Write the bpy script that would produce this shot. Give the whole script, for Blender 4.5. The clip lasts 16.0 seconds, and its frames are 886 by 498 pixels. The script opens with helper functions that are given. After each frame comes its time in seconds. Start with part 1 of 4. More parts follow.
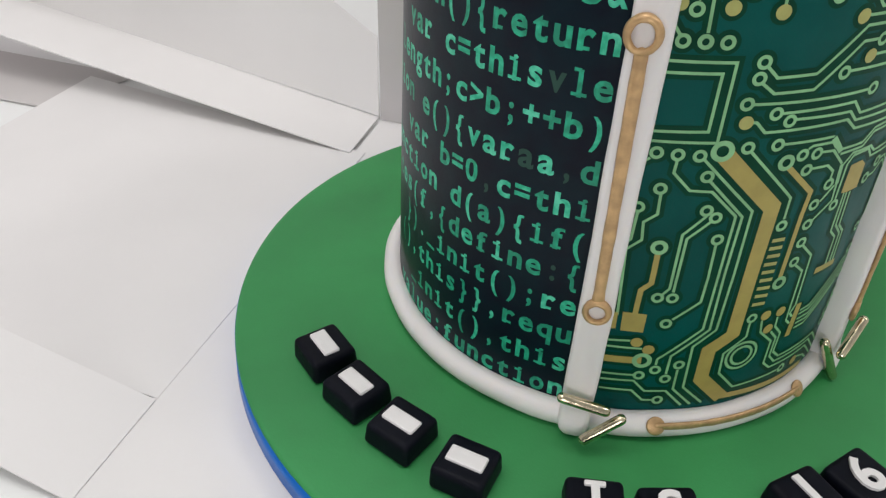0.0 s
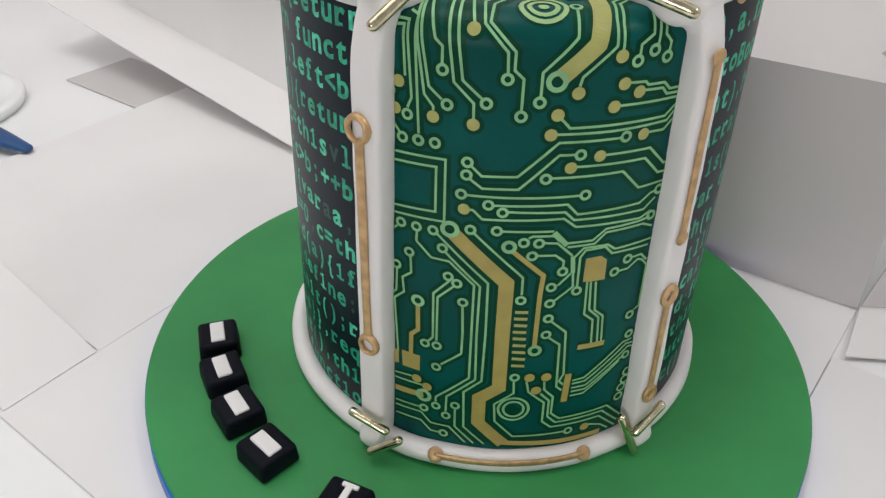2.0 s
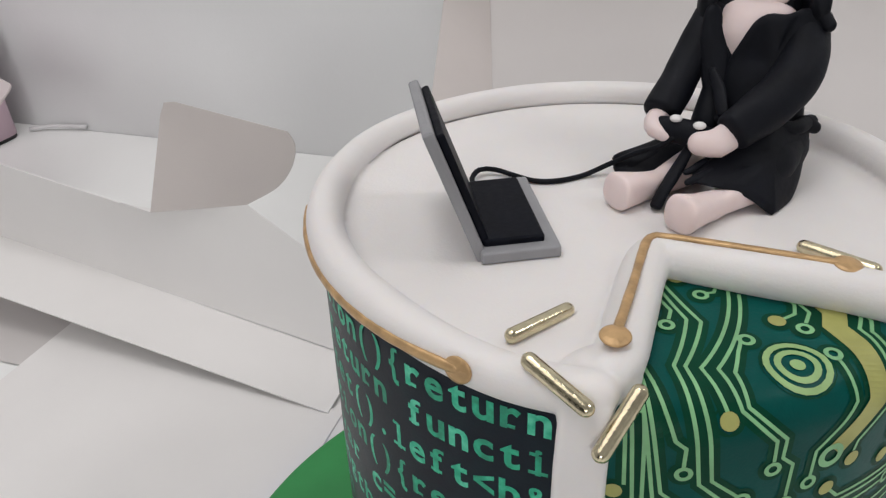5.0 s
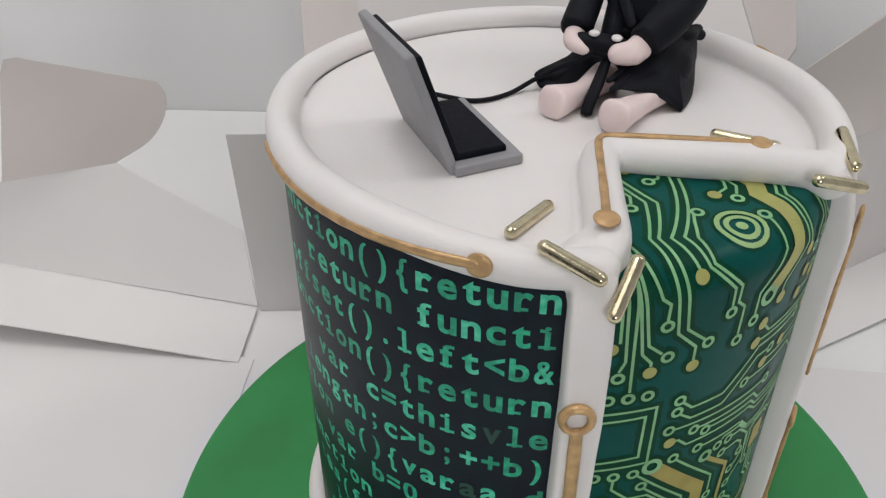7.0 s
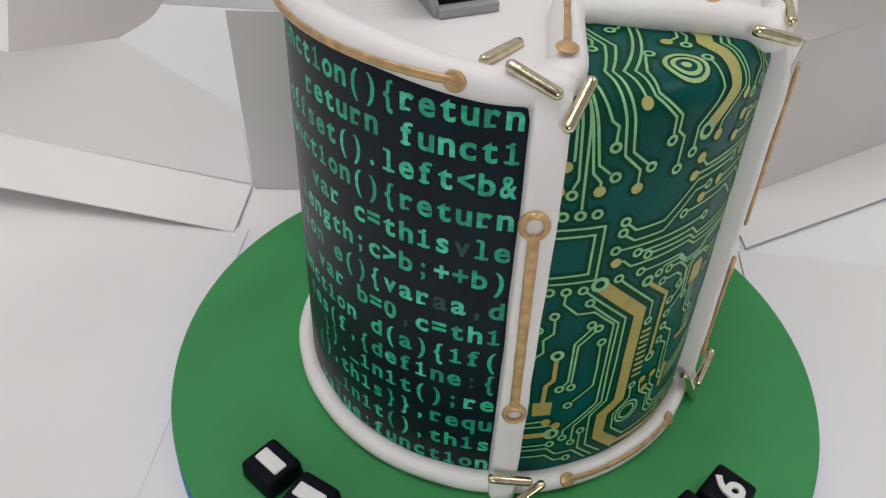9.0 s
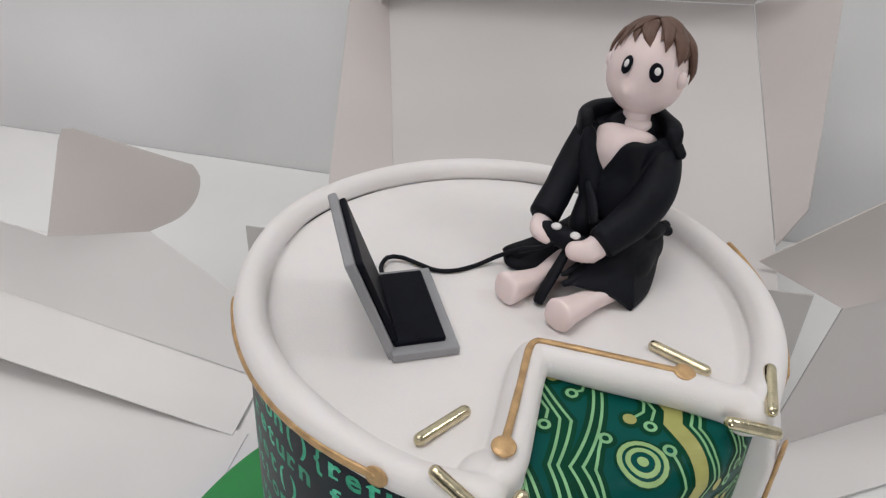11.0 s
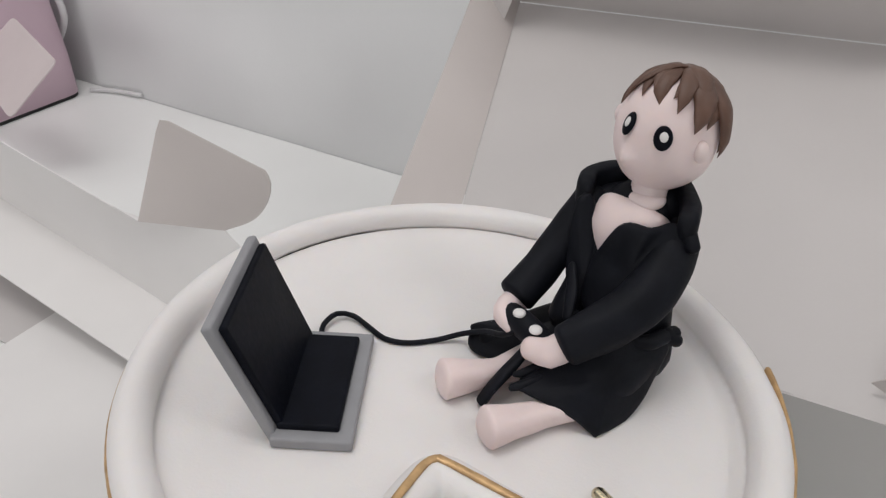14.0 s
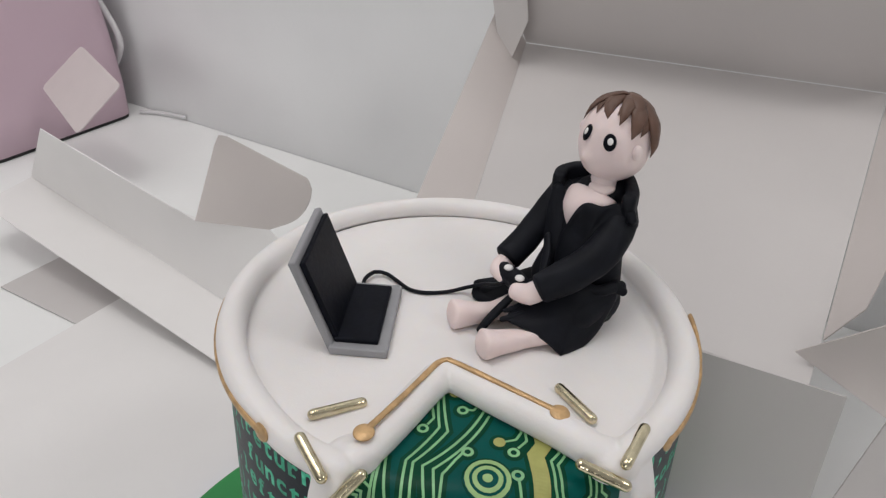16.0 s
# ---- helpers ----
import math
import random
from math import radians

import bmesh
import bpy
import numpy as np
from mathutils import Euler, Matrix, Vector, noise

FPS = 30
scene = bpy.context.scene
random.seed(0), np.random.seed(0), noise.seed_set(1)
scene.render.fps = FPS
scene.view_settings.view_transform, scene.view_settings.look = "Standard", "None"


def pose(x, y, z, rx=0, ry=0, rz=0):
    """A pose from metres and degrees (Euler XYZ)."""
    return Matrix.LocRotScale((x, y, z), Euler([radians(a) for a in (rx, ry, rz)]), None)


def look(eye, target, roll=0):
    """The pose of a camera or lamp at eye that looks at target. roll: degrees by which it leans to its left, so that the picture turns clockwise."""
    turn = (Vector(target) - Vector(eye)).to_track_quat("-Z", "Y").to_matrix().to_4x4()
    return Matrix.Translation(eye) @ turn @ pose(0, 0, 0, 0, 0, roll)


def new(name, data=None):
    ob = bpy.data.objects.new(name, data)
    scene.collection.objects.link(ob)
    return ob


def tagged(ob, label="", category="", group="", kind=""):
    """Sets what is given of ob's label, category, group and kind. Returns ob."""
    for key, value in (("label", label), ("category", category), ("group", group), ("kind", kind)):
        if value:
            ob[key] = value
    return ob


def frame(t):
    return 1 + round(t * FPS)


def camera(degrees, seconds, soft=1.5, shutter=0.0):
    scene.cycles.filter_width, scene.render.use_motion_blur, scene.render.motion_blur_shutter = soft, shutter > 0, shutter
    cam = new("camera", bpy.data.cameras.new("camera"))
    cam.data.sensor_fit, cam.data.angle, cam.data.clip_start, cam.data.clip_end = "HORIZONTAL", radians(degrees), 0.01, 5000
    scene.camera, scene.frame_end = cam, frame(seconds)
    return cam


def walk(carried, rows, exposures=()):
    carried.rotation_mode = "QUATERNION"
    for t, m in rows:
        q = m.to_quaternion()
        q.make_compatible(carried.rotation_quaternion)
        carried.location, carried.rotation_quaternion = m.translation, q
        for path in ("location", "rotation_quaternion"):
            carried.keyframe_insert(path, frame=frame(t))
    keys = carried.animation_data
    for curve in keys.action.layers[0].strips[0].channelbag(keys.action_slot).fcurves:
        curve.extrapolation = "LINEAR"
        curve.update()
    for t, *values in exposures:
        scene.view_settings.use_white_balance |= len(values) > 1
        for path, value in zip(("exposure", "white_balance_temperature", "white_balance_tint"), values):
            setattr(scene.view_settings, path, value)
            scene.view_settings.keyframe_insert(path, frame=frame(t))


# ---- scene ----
# ---------- camera ----------
cam = camera(60.94, 16.0, soft=1.3)
ROWS = [
    (0.0, -0.0648, -0.2385, 0.1959, 53.49, -1.32, 0.72),
    (0.5, -0.0375, -0.2476, 0.1974, 53.26, -1.77, 6.21),
    (1.0, -0.0031, -0.2481, 0.2033, 53.30, -1.66, 11.01),
    (1.5, 0.0290, -0.2458, 0.2117, 53.83, -1.35, 14.43),
    (2.0, 0.0523, -0.2523, 0.2296, 54.73, -1.05, 17.43),
    (2.5, 0.0594, -0.2646, 0.2587, 56.46, -0.89, 19.08),
    (3.0, 0.0598, -0.2664, 0.2843, 58.44, -0.89, 19.30),
    (3.5, 0.0532, -0.2568, 0.2976, 59.10, -0.46, 17.42),
    (4.0, 0.0180, -0.2272, 0.2849, 59.26, 0.42, 14.19),
    (4.2, 0.0038, -0.2128, 0.2783, 59.40, 0.91, 12.06),
    (6.3, -0.0738, -0.1613, 0.2599, 56.44, 2.28, -13.93),
    (6.5, -0.0767, -0.1685, 0.2632, 55.83, 1.70, -14.55),
    (7.0, -0.0785, -0.1863, 0.2668, 54.41, 0.66, -14.34),
    (7.5, -0.0804, -0.2065, 0.2656, 52.37, -0.28, -13.63),
    (8.0, -0.0809, -0.2254, 0.2502, 49.77, -0.81, -13.30),
    (8.5, -0.0819, -0.2334, 0.2388, 48.63, -1.29, -13.21),
    (9.0, -0.0852, -0.2244, 0.2596, 49.60, -1.47, -13.78),
    (9.5, -0.0802, -0.2104, 0.2874, 51.24, -1.44, -13.50),
    (10.0, -0.0727, -0.2004, 0.3023, 54.25, -1.77, -12.64),
    (10.2, -0.0693, -0.1971, 0.3074, 55.43, -1.79, -11.76),
    (12.3, -0.0006, -0.1422, 0.3102, 56.15, -3.10, 5.92),
    (12.5, 0.0026, -0.1367, 0.3075, 55.97, -2.86, 7.49),
    (13.0, 0.0132, -0.1262, 0.2989, 55.77, -2.36, 10.13),
    (13.5, 0.0185, -0.1284, 0.3009, 55.87, -1.78, 11.12),
    (14.0, 0.0212, -0.1364, 0.3040, 56.30, -1.34, 11.18),
    (14.5, 0.0260, -0.1494, 0.3090, 57.06, -1.36, 11.18),
    (15.0, 0.0295, -0.1722, 0.3222, 57.93, -1.48, 11.36),
    (15.5, 0.0310, -0.1881, 0.3259, 58.59, -1.75, 11.82),
    (16.0, 0.0346, -0.2050, 0.3258, 58.76, -2.10, 12.73),
]
EXPOSURES = ((0.0, -0.12), (2.0, -0.15), (3.0, -0.22), (4.2, -0.38), (6.3, -0.38), (7.5, -0.36), (8.5, -0.3), (9.5, -0.36), (10.2, -0.38), (12.3, -0.42), (16.0, -0.42))
walk(cam, [(t, pose(x, y, z, rx, ry, rz)) for t, x, y, z, rx, ry, rz in ROWS], EXPOSURES)

# ---------- light ----------
world = bpy.data.worlds.new("room_air")
world.use_nodes = True
world.node_tree.nodes["Background"].inputs[0].default_value = (0.9, 0.95, 1.0, 1)
world.node_tree.nodes["Background"].inputs[1].default_value = 0.25
scene.world = world


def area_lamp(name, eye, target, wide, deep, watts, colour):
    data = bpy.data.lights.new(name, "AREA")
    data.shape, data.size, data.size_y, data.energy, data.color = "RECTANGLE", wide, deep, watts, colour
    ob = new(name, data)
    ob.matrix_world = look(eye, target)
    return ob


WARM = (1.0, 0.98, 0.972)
area_lamp("ceiling_spot_lamp", (-0.20, -0.03, 1.53), (-0.20, -0.03, 0.0), 0.36, 0.36, 4.4, WARM)
# Added soft overhead fill that brightens the left; no known fixture.
area_lamp("overhead_fill_lamp", (-0.75, -0.25, 1.53), (-0.75, -0.25, 0.0), 1.3, 1.3, 9.0, WARM)
area_lamp("ceiling_downlight_lamp", (1.08, -0.22, 1.50), (0.0, 0.0, 0.1), 0.34, 0.34, 5.6, WARM)
# Added front fill, placed in the made-up opening of the far wall.
area_lamp("front_fill_lamp", (-0.41, -3.40, 0.75), (0, 0, 0.15), 1.4, 1.1, 28, (1.0, 0.985, 0.98))

# ---------- materials ----------


def material(name, colour, rough=0.6, metal=0.0, vary=0.06, scale=60.0, bump=0.0, fine=900.0, spec=0.5, coat=0.0, sss=0.0, second=None):
    m = bpy.data.materials.new(name)
    m.use_nodes = True
    nt = m.node_tree
    bsdf = nt.nodes["Principled BSDF"]
    bsdf.inputs["Roughness"].default_value = rough
    bsdf.inputs["Metallic"].default_value = metal
    bsdf.inputs["Specular IOR Level"].default_value = spec
    bsdf.inputs["Coat Weight"].default_value = coat
    if sss:
        bsdf.inputs["Subsurface Weight"].default_value = sss
        bsdf.inputs["Subsurface Radius"].default_value = (0.004, 0.003, 0.002)
        bsdf.inputs["Subsurface Scale"].default_value = 0.5
    coord = nt.nodes.new("ShaderNodeTexCoord")
    large = nt.nodes.new("ShaderNodeTexNoise")
    large.inputs["Scale"].default_value, large.inputs["Detail"].default_value = scale, 4
    small = nt.nodes.new("ShaderNodeTexNoise")
    small.inputs["Scale"].default_value, small.inputs["Detail"].default_value = fine, 3
    nt.links.new(coord.outputs["Object"], large.inputs["Vector"])
    nt.links.new(coord.outputs["Object"], small.inputs["Vector"])
    ramp = nt.nodes.new("ShaderNodeMix")
    ramp.data_type = "RGBA"
    other = second or tuple(c * (1 - vary) for c in colour)
    ramp.inputs["A"].default_value = (*other, 1)
    ramp.inputs["B"].default_value = (*colour, 1)
    spread = nt.nodes.new("ShaderNodeMapRange")
    spread.inputs["From Min"].default_value, spread.inputs["From Max"].default_value = 0.35, 0.65
    nt.links.new(large.outputs["Fac"], spread.inputs["Value"])
    nt.links.new(spread.outputs["Result"], ramp.inputs["Factor"])
    nt.links.new(ramp.outputs["Result"], bsdf.inputs["Base Color"])
    uneven = nt.nodes.new("ShaderNodeMapRange")
    uneven.inputs["To Min"].default_value, uneven.inputs["To Max"].default_value = max(0.02, rough - 0.08), min(1, rough + 0.08)
    nt.links.new(small.outputs["Fac"], uneven.inputs["Value"])
    nt.links.new(uneven.outputs["Result"], bsdf.inputs["Roughness"])
    if bump:
        both = nt.nodes.new("ShaderNodeMath")
        both.operation = "MULTIPLY_ADD"
        both.inputs[1].default_value = 2.5
        nt.links.new(large.outputs["Fac"], both.inputs[0])
        nt.links.new(small.outputs["Fac"], both.inputs[2])
        lift = nt.nodes.new("ShaderNodeBump")
        lift.inputs["Strength"].default_value, lift.inputs["Distance"].default_value = 0.5, bump
        nt.links.new(both.outputs[0], lift.inputs["Height"])
        nt.links.new(lift.outputs["Normal"], bsdf.inputs["Normal"])
    return m


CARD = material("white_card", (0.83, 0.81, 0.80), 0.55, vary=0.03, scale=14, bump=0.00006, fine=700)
# White card with the shade of lid and rear panels in its colour.
SHADED_CARD = material("shaded_warm_card", (0.61, 0.58, 0.57), 0.55, vary=0.03, scale=14, bump=0.00006, fine=700)
# Greyer card for the tuck flaps and the lid's side flaps.
GREYER_CARD = material("grey_card", (0.60, 0.55, 0.53), 0.75, vary=0.04, scale=14, bump=0.00008, fine=900)
WORKTOP = material("white_worktop", (0.90, 0.905, 0.895), 0.32, vary=0.03, scale=9, bump=0.00002)
WALL = material("grey_wall_paint", (0.83, 0.835, 0.84), 0.7, vary=0.05, scale=5, bump=0.0003, fine=260)
# Unseen far wall, made dark to weaken reflections in the printed panels.
WALL_DIM = material("unseen_dark_wall", (0.22, 0.22, 0.225), 0.8, vary=0.06, scale=5, bump=0.0003, fine=260)
CEILING = material("white_ceiling_paint", (0.8, 0.8, 0.8), 0.85, vary=0.03, scale=4, bump=0.0003, fine=200)
# Unseen floor, darkened likewise so the panels reflect less.
FLOOR = material("grey_floor_tile", (0.20, 0.195, 0.19), 0.4, vary=0.08, scale=5, bump=0.0003, fine=200)
FONDANT = material("white_fondant", (0.82, 0.79, 0.78), 0.5, vary=0.03, scale=45, bump=0.00012, fine=1500, sss=0.15)
GREEN = material("green_fondant", (0.030, 0.285, 0.075), 0.55, vary=0.16, scale=25, bump=0.00008, fine=1300)
BLUE = material("blue_ribbon", (0.0, 0.14, 0.56), 0.35, vary=0.08, scale=70, spec=0.2)
BLACK = material("black_fondant", (0.004, 0.005, 0.010), 0.5, vary=0.3, scale=180, bump=0.00007, fine=700, spec=0.11)
LETTER = material("white_letter_fondant", (0.82, 0.80, 0.79), 0.5, vary=0.04, scale=120, bump=0.0001)
GOLD = material("painted_gold", (0.64, 0.41, 0.20), 0.36, metal=0.4, vary=0.3, scale=260, bump=0.00025, fine=1100)
ROD = material("gold_sugar_rod", (0.74, 0.66, 0.46), 0.13, metal=1.0, vary=0.25, scale=330, bump=0.0001, fine=1500)
CODE = material("dark_printed_icing", (0.0015, 0.011, 0.019), 0.36, scale=110, bump=0.00006, fine=1600, spec=0.2, second=(0.002, 0.0035, 0.012))
CIRCUIT = material("teal_printed_icing", (0.0, 0.084, 0.073), 0.36, vary=0.25, scale=30, bump=0.00008, fine=1600, spec=0.13)
HALO = material("dark_green_print", (0.0, 0.054, 0.026), 0.42, vary=0.2, scale=90, spec=0.13)
MINT = material("mint_print", (0.255, 0.55, 0.265), 0.45, vary=0.2, scale=160)
OLIVE = material("olive_gold_print", (0.41, 0.335, 0.088), 0.45, vary=0.14, scale=190)
LIME = material("lime_print", (0.42, 0.42, 0.13), 0.45, vary=0.16, scale=190)
TARGET_INK = material("pale_lime_print", (0.33, 0.52, 0.21), 0.45, vary=0.16, scale=190)
GREY = material("grey_fondant", (0.30, 0.30, 0.315), 0.5, vary=0.08, scale=120, bump=0.0001)
ROBE = material("black_modelling_paste", (0.0075, 0.0085, 0.013), 0.58, vary=0.35, scale=120, bump=0.00012, fine=700, spec=0.15)
SKIN = material("pale_modelling_paste", (0.86, 0.715, 0.70), 0.5, vary=0.05, scale=90, bump=0.00012, sss=0.15)
HAIR = material("brown_modelling_paste", (0.135, 0.070, 0.048), 0.5, vary=0.25, scale=150, bump=0.0002)
PINK = material("pink_enamel", (0.60, 0.45, 0.52), 0.5, vary=0.03, scale=8, spec=0.35)
RUBBER = material("black_rubber", (0.012, 0.012, 0.012), 0.7)
CHROME = material("chrome", (0.74, 0.72, 0.72), 0.36, metal=0.9)
MAROON = material("dark_maroon_plastic", (0.09, 0.035, 0.045), 0.5)
CORD = material("white_plastic", (0.7, 0.69, 0.7), 0.4)
NAVY = material("blue_plastic", (0.012, 0.075, 0.22), 0.35, vary=0.1)
TAG = material("pinkish_card", (0.68, 0.60, 0.60), 0.6, vary=0.05, scale=20)
LABEL_RED = material("red_print", (0.5, 0.08, 0.09), 0.5)


def code_ink():
    m = material("green_print", (0.02, 0.34, 0.19), 0.45)
    nt = m.node_tree
    bsdf = nt.nodes["Principled BSDF"]
    geo = nt.nodes.new("ShaderNodeObjectInfo")
    ramp = nt.nodes.new("ShaderNodeValToRGB")
    ramp.color_ramp.elements[0].color = (0.006, 0.26, 0.15, 1)
    ramp.color_ramp.elements[1].color = (0.11, 0.66, 0.44, 1)
    middle = ramp.color_ramp.elements.new(0.5)
    middle.color = (0.014, 0.46, 0.26, 1)
    place = nt.nodes.new("ShaderNodeTexCoord")
    patchy = nt.nodes.new("ShaderNodeTexNoise")
    patchy.inputs["Scale"].default_value, patchy.inputs["Detail"].default_value = 420, 3
    shift = nt.nodes.new("ShaderNodeVectorMath")
    shift.operation = "ADD"
    nt.links.new(place.outputs["Object"], shift.inputs[0])
    nt.links.new(geo.outputs["Random"], shift.inputs[1])
    nt.links.new(shift.outputs["Vector"], patchy.inputs["Vector"])
    wear = nt.nodes.new("ShaderNodeMapRange")
    wear.inputs["From Min"].default_value, wear.inputs["From Max"].default_value = 0.3, 0.7
    wear.inputs["To Min"].default_value, wear.inputs["To Max"].default_value = -0.38, 0.38
    nt.links.new(patchy.outputs["Fac"], wear.inputs["Value"])
    both = nt.nodes.new("ShaderNodeMath")
    both.operation = "MULTIPLY_ADD"
    both.use_clamp = True
    both.inputs[1].default_value = 0.8
    nt.links.new(geo.outputs["Random"], both.inputs[0])
    nt.links.new(wear.outputs["Result"], both.inputs[2])
    nt.links.new(both.outputs[0], ramp.inputs["Fac"])
    nt.links.new(ramp.outputs["Color"], bsdf.inputs["Base Color"])
    return m


INK = code_ink()
INK_FAINT = material("faint_green_print", (0.006, 0.06, 0.04), 0.45)

# ---------- mesh helpers ----------


def part(name, bm, mats, parent=None, label="", smooth=True):
    """One mesh object from a bmesh, under a thing or under a part."""
    me = bpy.data.meshes.new(name)
    bmesh.ops.recalc_face_normals(bm, faces=bm.faces)
    bm.to_mesh(me)
    bm.free()
    for m in mats if isinstance(mats, (list, tuple)) else [mats]:
        me.materials.append(m)
    me.polygons.foreach_set("use_smooth", [smooth] * len(me.polygons))
    ob = new(name, me)
    if parent:
        ob.parent = parent
        ob.matrix_parent_inverse = parent.matrix_world.inverted()
    return tagged(ob, label) if label else ob


def thing(name, label, category, at=(0, 0, 0), group="", kind=""):
    ob = new(name)
    ob.empty_display_size = 0.01
    ob.location = at
    bpy.context.view_layer.update()
    return tagged(ob, label, category, group, kind)


def mm(*p):
    return Vector(p) * 0.001


def block(bm, size, m, bevel=0.0, segments=2):
    """A box of that size about the pose m, with rounded edges."""
    made = bmesh.ops.create_cube(bm, size=1.0, matrix=m @ Matrix.Diagonal((*size, 1)))
    if bevel:
        edges = {e for v in made["verts"] for e in v.link_edges}
        bmesh.ops.bevel(bm, geom=list(edges), offset=bevel, segments=segments, profile=0.5, affect="EDGES", clamp_overlap=True)


def sheet(bm, corners, thick=0.0012):
    """A flat or folded piece of card through the corners, with thickness."""
    pts = [Vector(c) for c in corners]
    normal = (pts[1] - pts[0]).cross(pts[-1] - pts[0]).normalized()
    top = [bm.verts.new(p + normal * thick / 2) for p in pts]
    low = [bm.verts.new(p - normal * thick / 2) for p in pts]
    bm.faces.new(top)
    bm.faces.new(low[::-1])
    for i in range(len(pts)):
        j = (i + 1) % len(pts)
        bm.faces.new((top[i], low[i], low[j], top[j]))


def smooth_line(points, step=0.002, closed=False):
    """Points along a smooth curve through the given ones."""
    pts = [Vector(p) for p in points]
    out = []
    n = len(pts)
    for i in range(n if closed else n - 1):
        a = pts[(i - 1) % n] if closed or i else pts[0] * 2 - pts[1]
        b, c = pts[i], pts[(i + 1) % n]
        d = pts[(i + 2) % n] if closed or i + 2 < n else pts[-1] * 2 - pts[-2]
        count = max(2, int((c - b).length / step))
        for k in range(count):
            s = k / count
            out.append(0.5 * (2 * b + (c - a) * s + (2 * a - 5 * b + 4 * c - d) * s * s + (3 * b - a - 3 * c + d) * s ** 3))
    if not closed:
        out.append(pts[-1])
    return out


def tube(bm, line, radius, sides=12, closed=False, flat=1.0, up=None, index=0, ends=True, square=1.0):
    """A round or flattened rod along a line; radius may be one value or one a point."""
    n = len(line)
    rad = radius if isinstance(radius, (list, tuple)) else [radius] * n
    rows = []
    side = None
    for i, p in enumerate(line):
        a = line[(i - 1) % n] if closed or i else line[0]
        b = line[(i + 1) % n] if closed or i < n - 1 else line[-1]
        way = (b - a).normalized()
        if up is not None:
            u = up(p) if callable(up) else Vector(up)
            side = way.cross(u).normalized()
        elif side is None:
            side = way.orthogonal().normalized()
        else:
            side = (side - way * side.dot(way)).normalized()
        over = side.cross(way).normalized()
        ring = []
        for k in range(sides):
            c, n_ = math.cos(k * math.tau / sides), math.sin(k * math.tau / sides)
            c, n_ = math.copysign(abs(c) ** square, c), math.copysign(abs(n_) ** square, n_)
            ring.append(bm.verts.new(p + (side * c + over * n_ * flat) * rad[i]))
        rows.append(ring)
    faces = []
    for i in range(n if closed else n - 1):
        a, b = rows[i], rows[(i + 1) % n]
        for k in range(sides):
            faces.append(bm.faces.new((a[k], a[(k + 1) % sides], b[(k + 1) % sides], b[k])))
    if not closed and ends:
        faces.append(bm.faces.new(rows[0][::-1]))
        faces.append(bm.faces.new(rows[-1]))
    for f in faces:
        f.material_index = index
    return rows


def round_ends(length_points, radii, steps=5):
    """Adds shrinking rings at both ends of a rod, so that they are round."""
    pts, rad = list(length_points), list(radii)
    a, b = (pts[0] - pts[1]).normalized(), (pts[-1] - pts[-2]).normalized()
    head, tail = [], []
    for k in range(1, steps + 1):
        s = k / steps * math.pi / 2 * 0.97
        head.insert(0, (pts[0] + a * rad[0] * math.sin(s), rad[0] * math.cos(s)))
        tail.append((pts[-1] + b * rad[-1] * math.sin(s), rad[-1] * math.cos(s)))
    return [h[0] for h in head] + pts + [t[0] for t in tail], [h[1] for h in head] + rad + [t[1] for t in tail]


def limb(bm, points, radii, sides=16, index=0, flat=1.0, up=None, step=0.0015, square=1.0, blunt=False):
    """A soft limb through points with a radius at each; its far end is round or cut off blunt."""
    line = smooth_line(points, step)
    known = [Vector(p) for p in points]
    total = [0.0]
    for a, b in zip(known, known[1:]):
        total.append(total[-1] + (b - a).length)
    run, rad = 0.0, []
    for i, p in enumerate(line):
        if i:
            run += (p - line[i - 1]).length
        rad.append(float(np.interp(run, total, radii)))
    way, last, wide = (line[-1] - line[-2]).normalized(), line[-1], rad[-1]
    line, rad = round_ends(line, rad)
    if blunt:
        line[-5:] = [last + way * wide * k for k in (0.12, 0.22, 0.29, 0.33, 0.34)]
        rad[-5:] = [wide * k for k in (0.96, 0.84, 0.66, 0.36, 0.08)]
    return tube(bm, line, rad, sides, flat=flat, up=up, index=index, square=square)


def ball(bm, centre, radii, turn=None, index=0, detail=24):
    m = Matrix.Translation(centre) @ (turn or Matrix()) @ Matrix.Diagonal((*radii, 1))
    made = bmesh.ops.create_uvsphere(bm, u_segments=detail, v_segments=detail // 2, radius=1.0, matrix=m)
    for f in {f for v in made["verts"] for f in v.link_faces}:
        f.material_index = index
    return made["verts"]


def lathe(bm, profile, sides=128, index=0, start=0.0, end=360.0):
    """Turns a profile of (radius, height) about the z axis."""
    whole = end - start >= 359.9
    count = sides if whole else sides + 1
    rows = []
    for k in range(count):
        a = radians(start + (end - start) * k / sides)
        rows.append([bm.verts.new((r * math.sin(a), -r * math.cos(a), z)) for r, z in profile])
    for k in range(sides):
        a, b = rows[k], rows[(k + 1) % count]
        for i in range(len(profile) - 1):
            f = bm.faces.new((a[i], a[i + 1], b[i + 1], b[i]))
            f.material_index = index
    return rows


def around(degrees, radius, z):
    """A place on the cake by angle from its front, radius and height in millimetres."""
    a = radians(degrees)
    return Vector((radius * math.sin(a), -radius * math.cos(a), z)) * 0.001


# ---------- the room ----------
MID = Vector((0.037, 0.1215, 0))
ALONG = Vector((0.949, -0.317, 0)).normalized()
BEHIND = Vector((0.317, 0.949, 0)).normalized()


def box_place(u, n, z):
    """A place by the cake box's rear edge: along it, behind it and above the worktop, in millimetres."""
    return MID + (ALONG * u + BEHIND * n + Vector((0, 0, z))) * 0.001


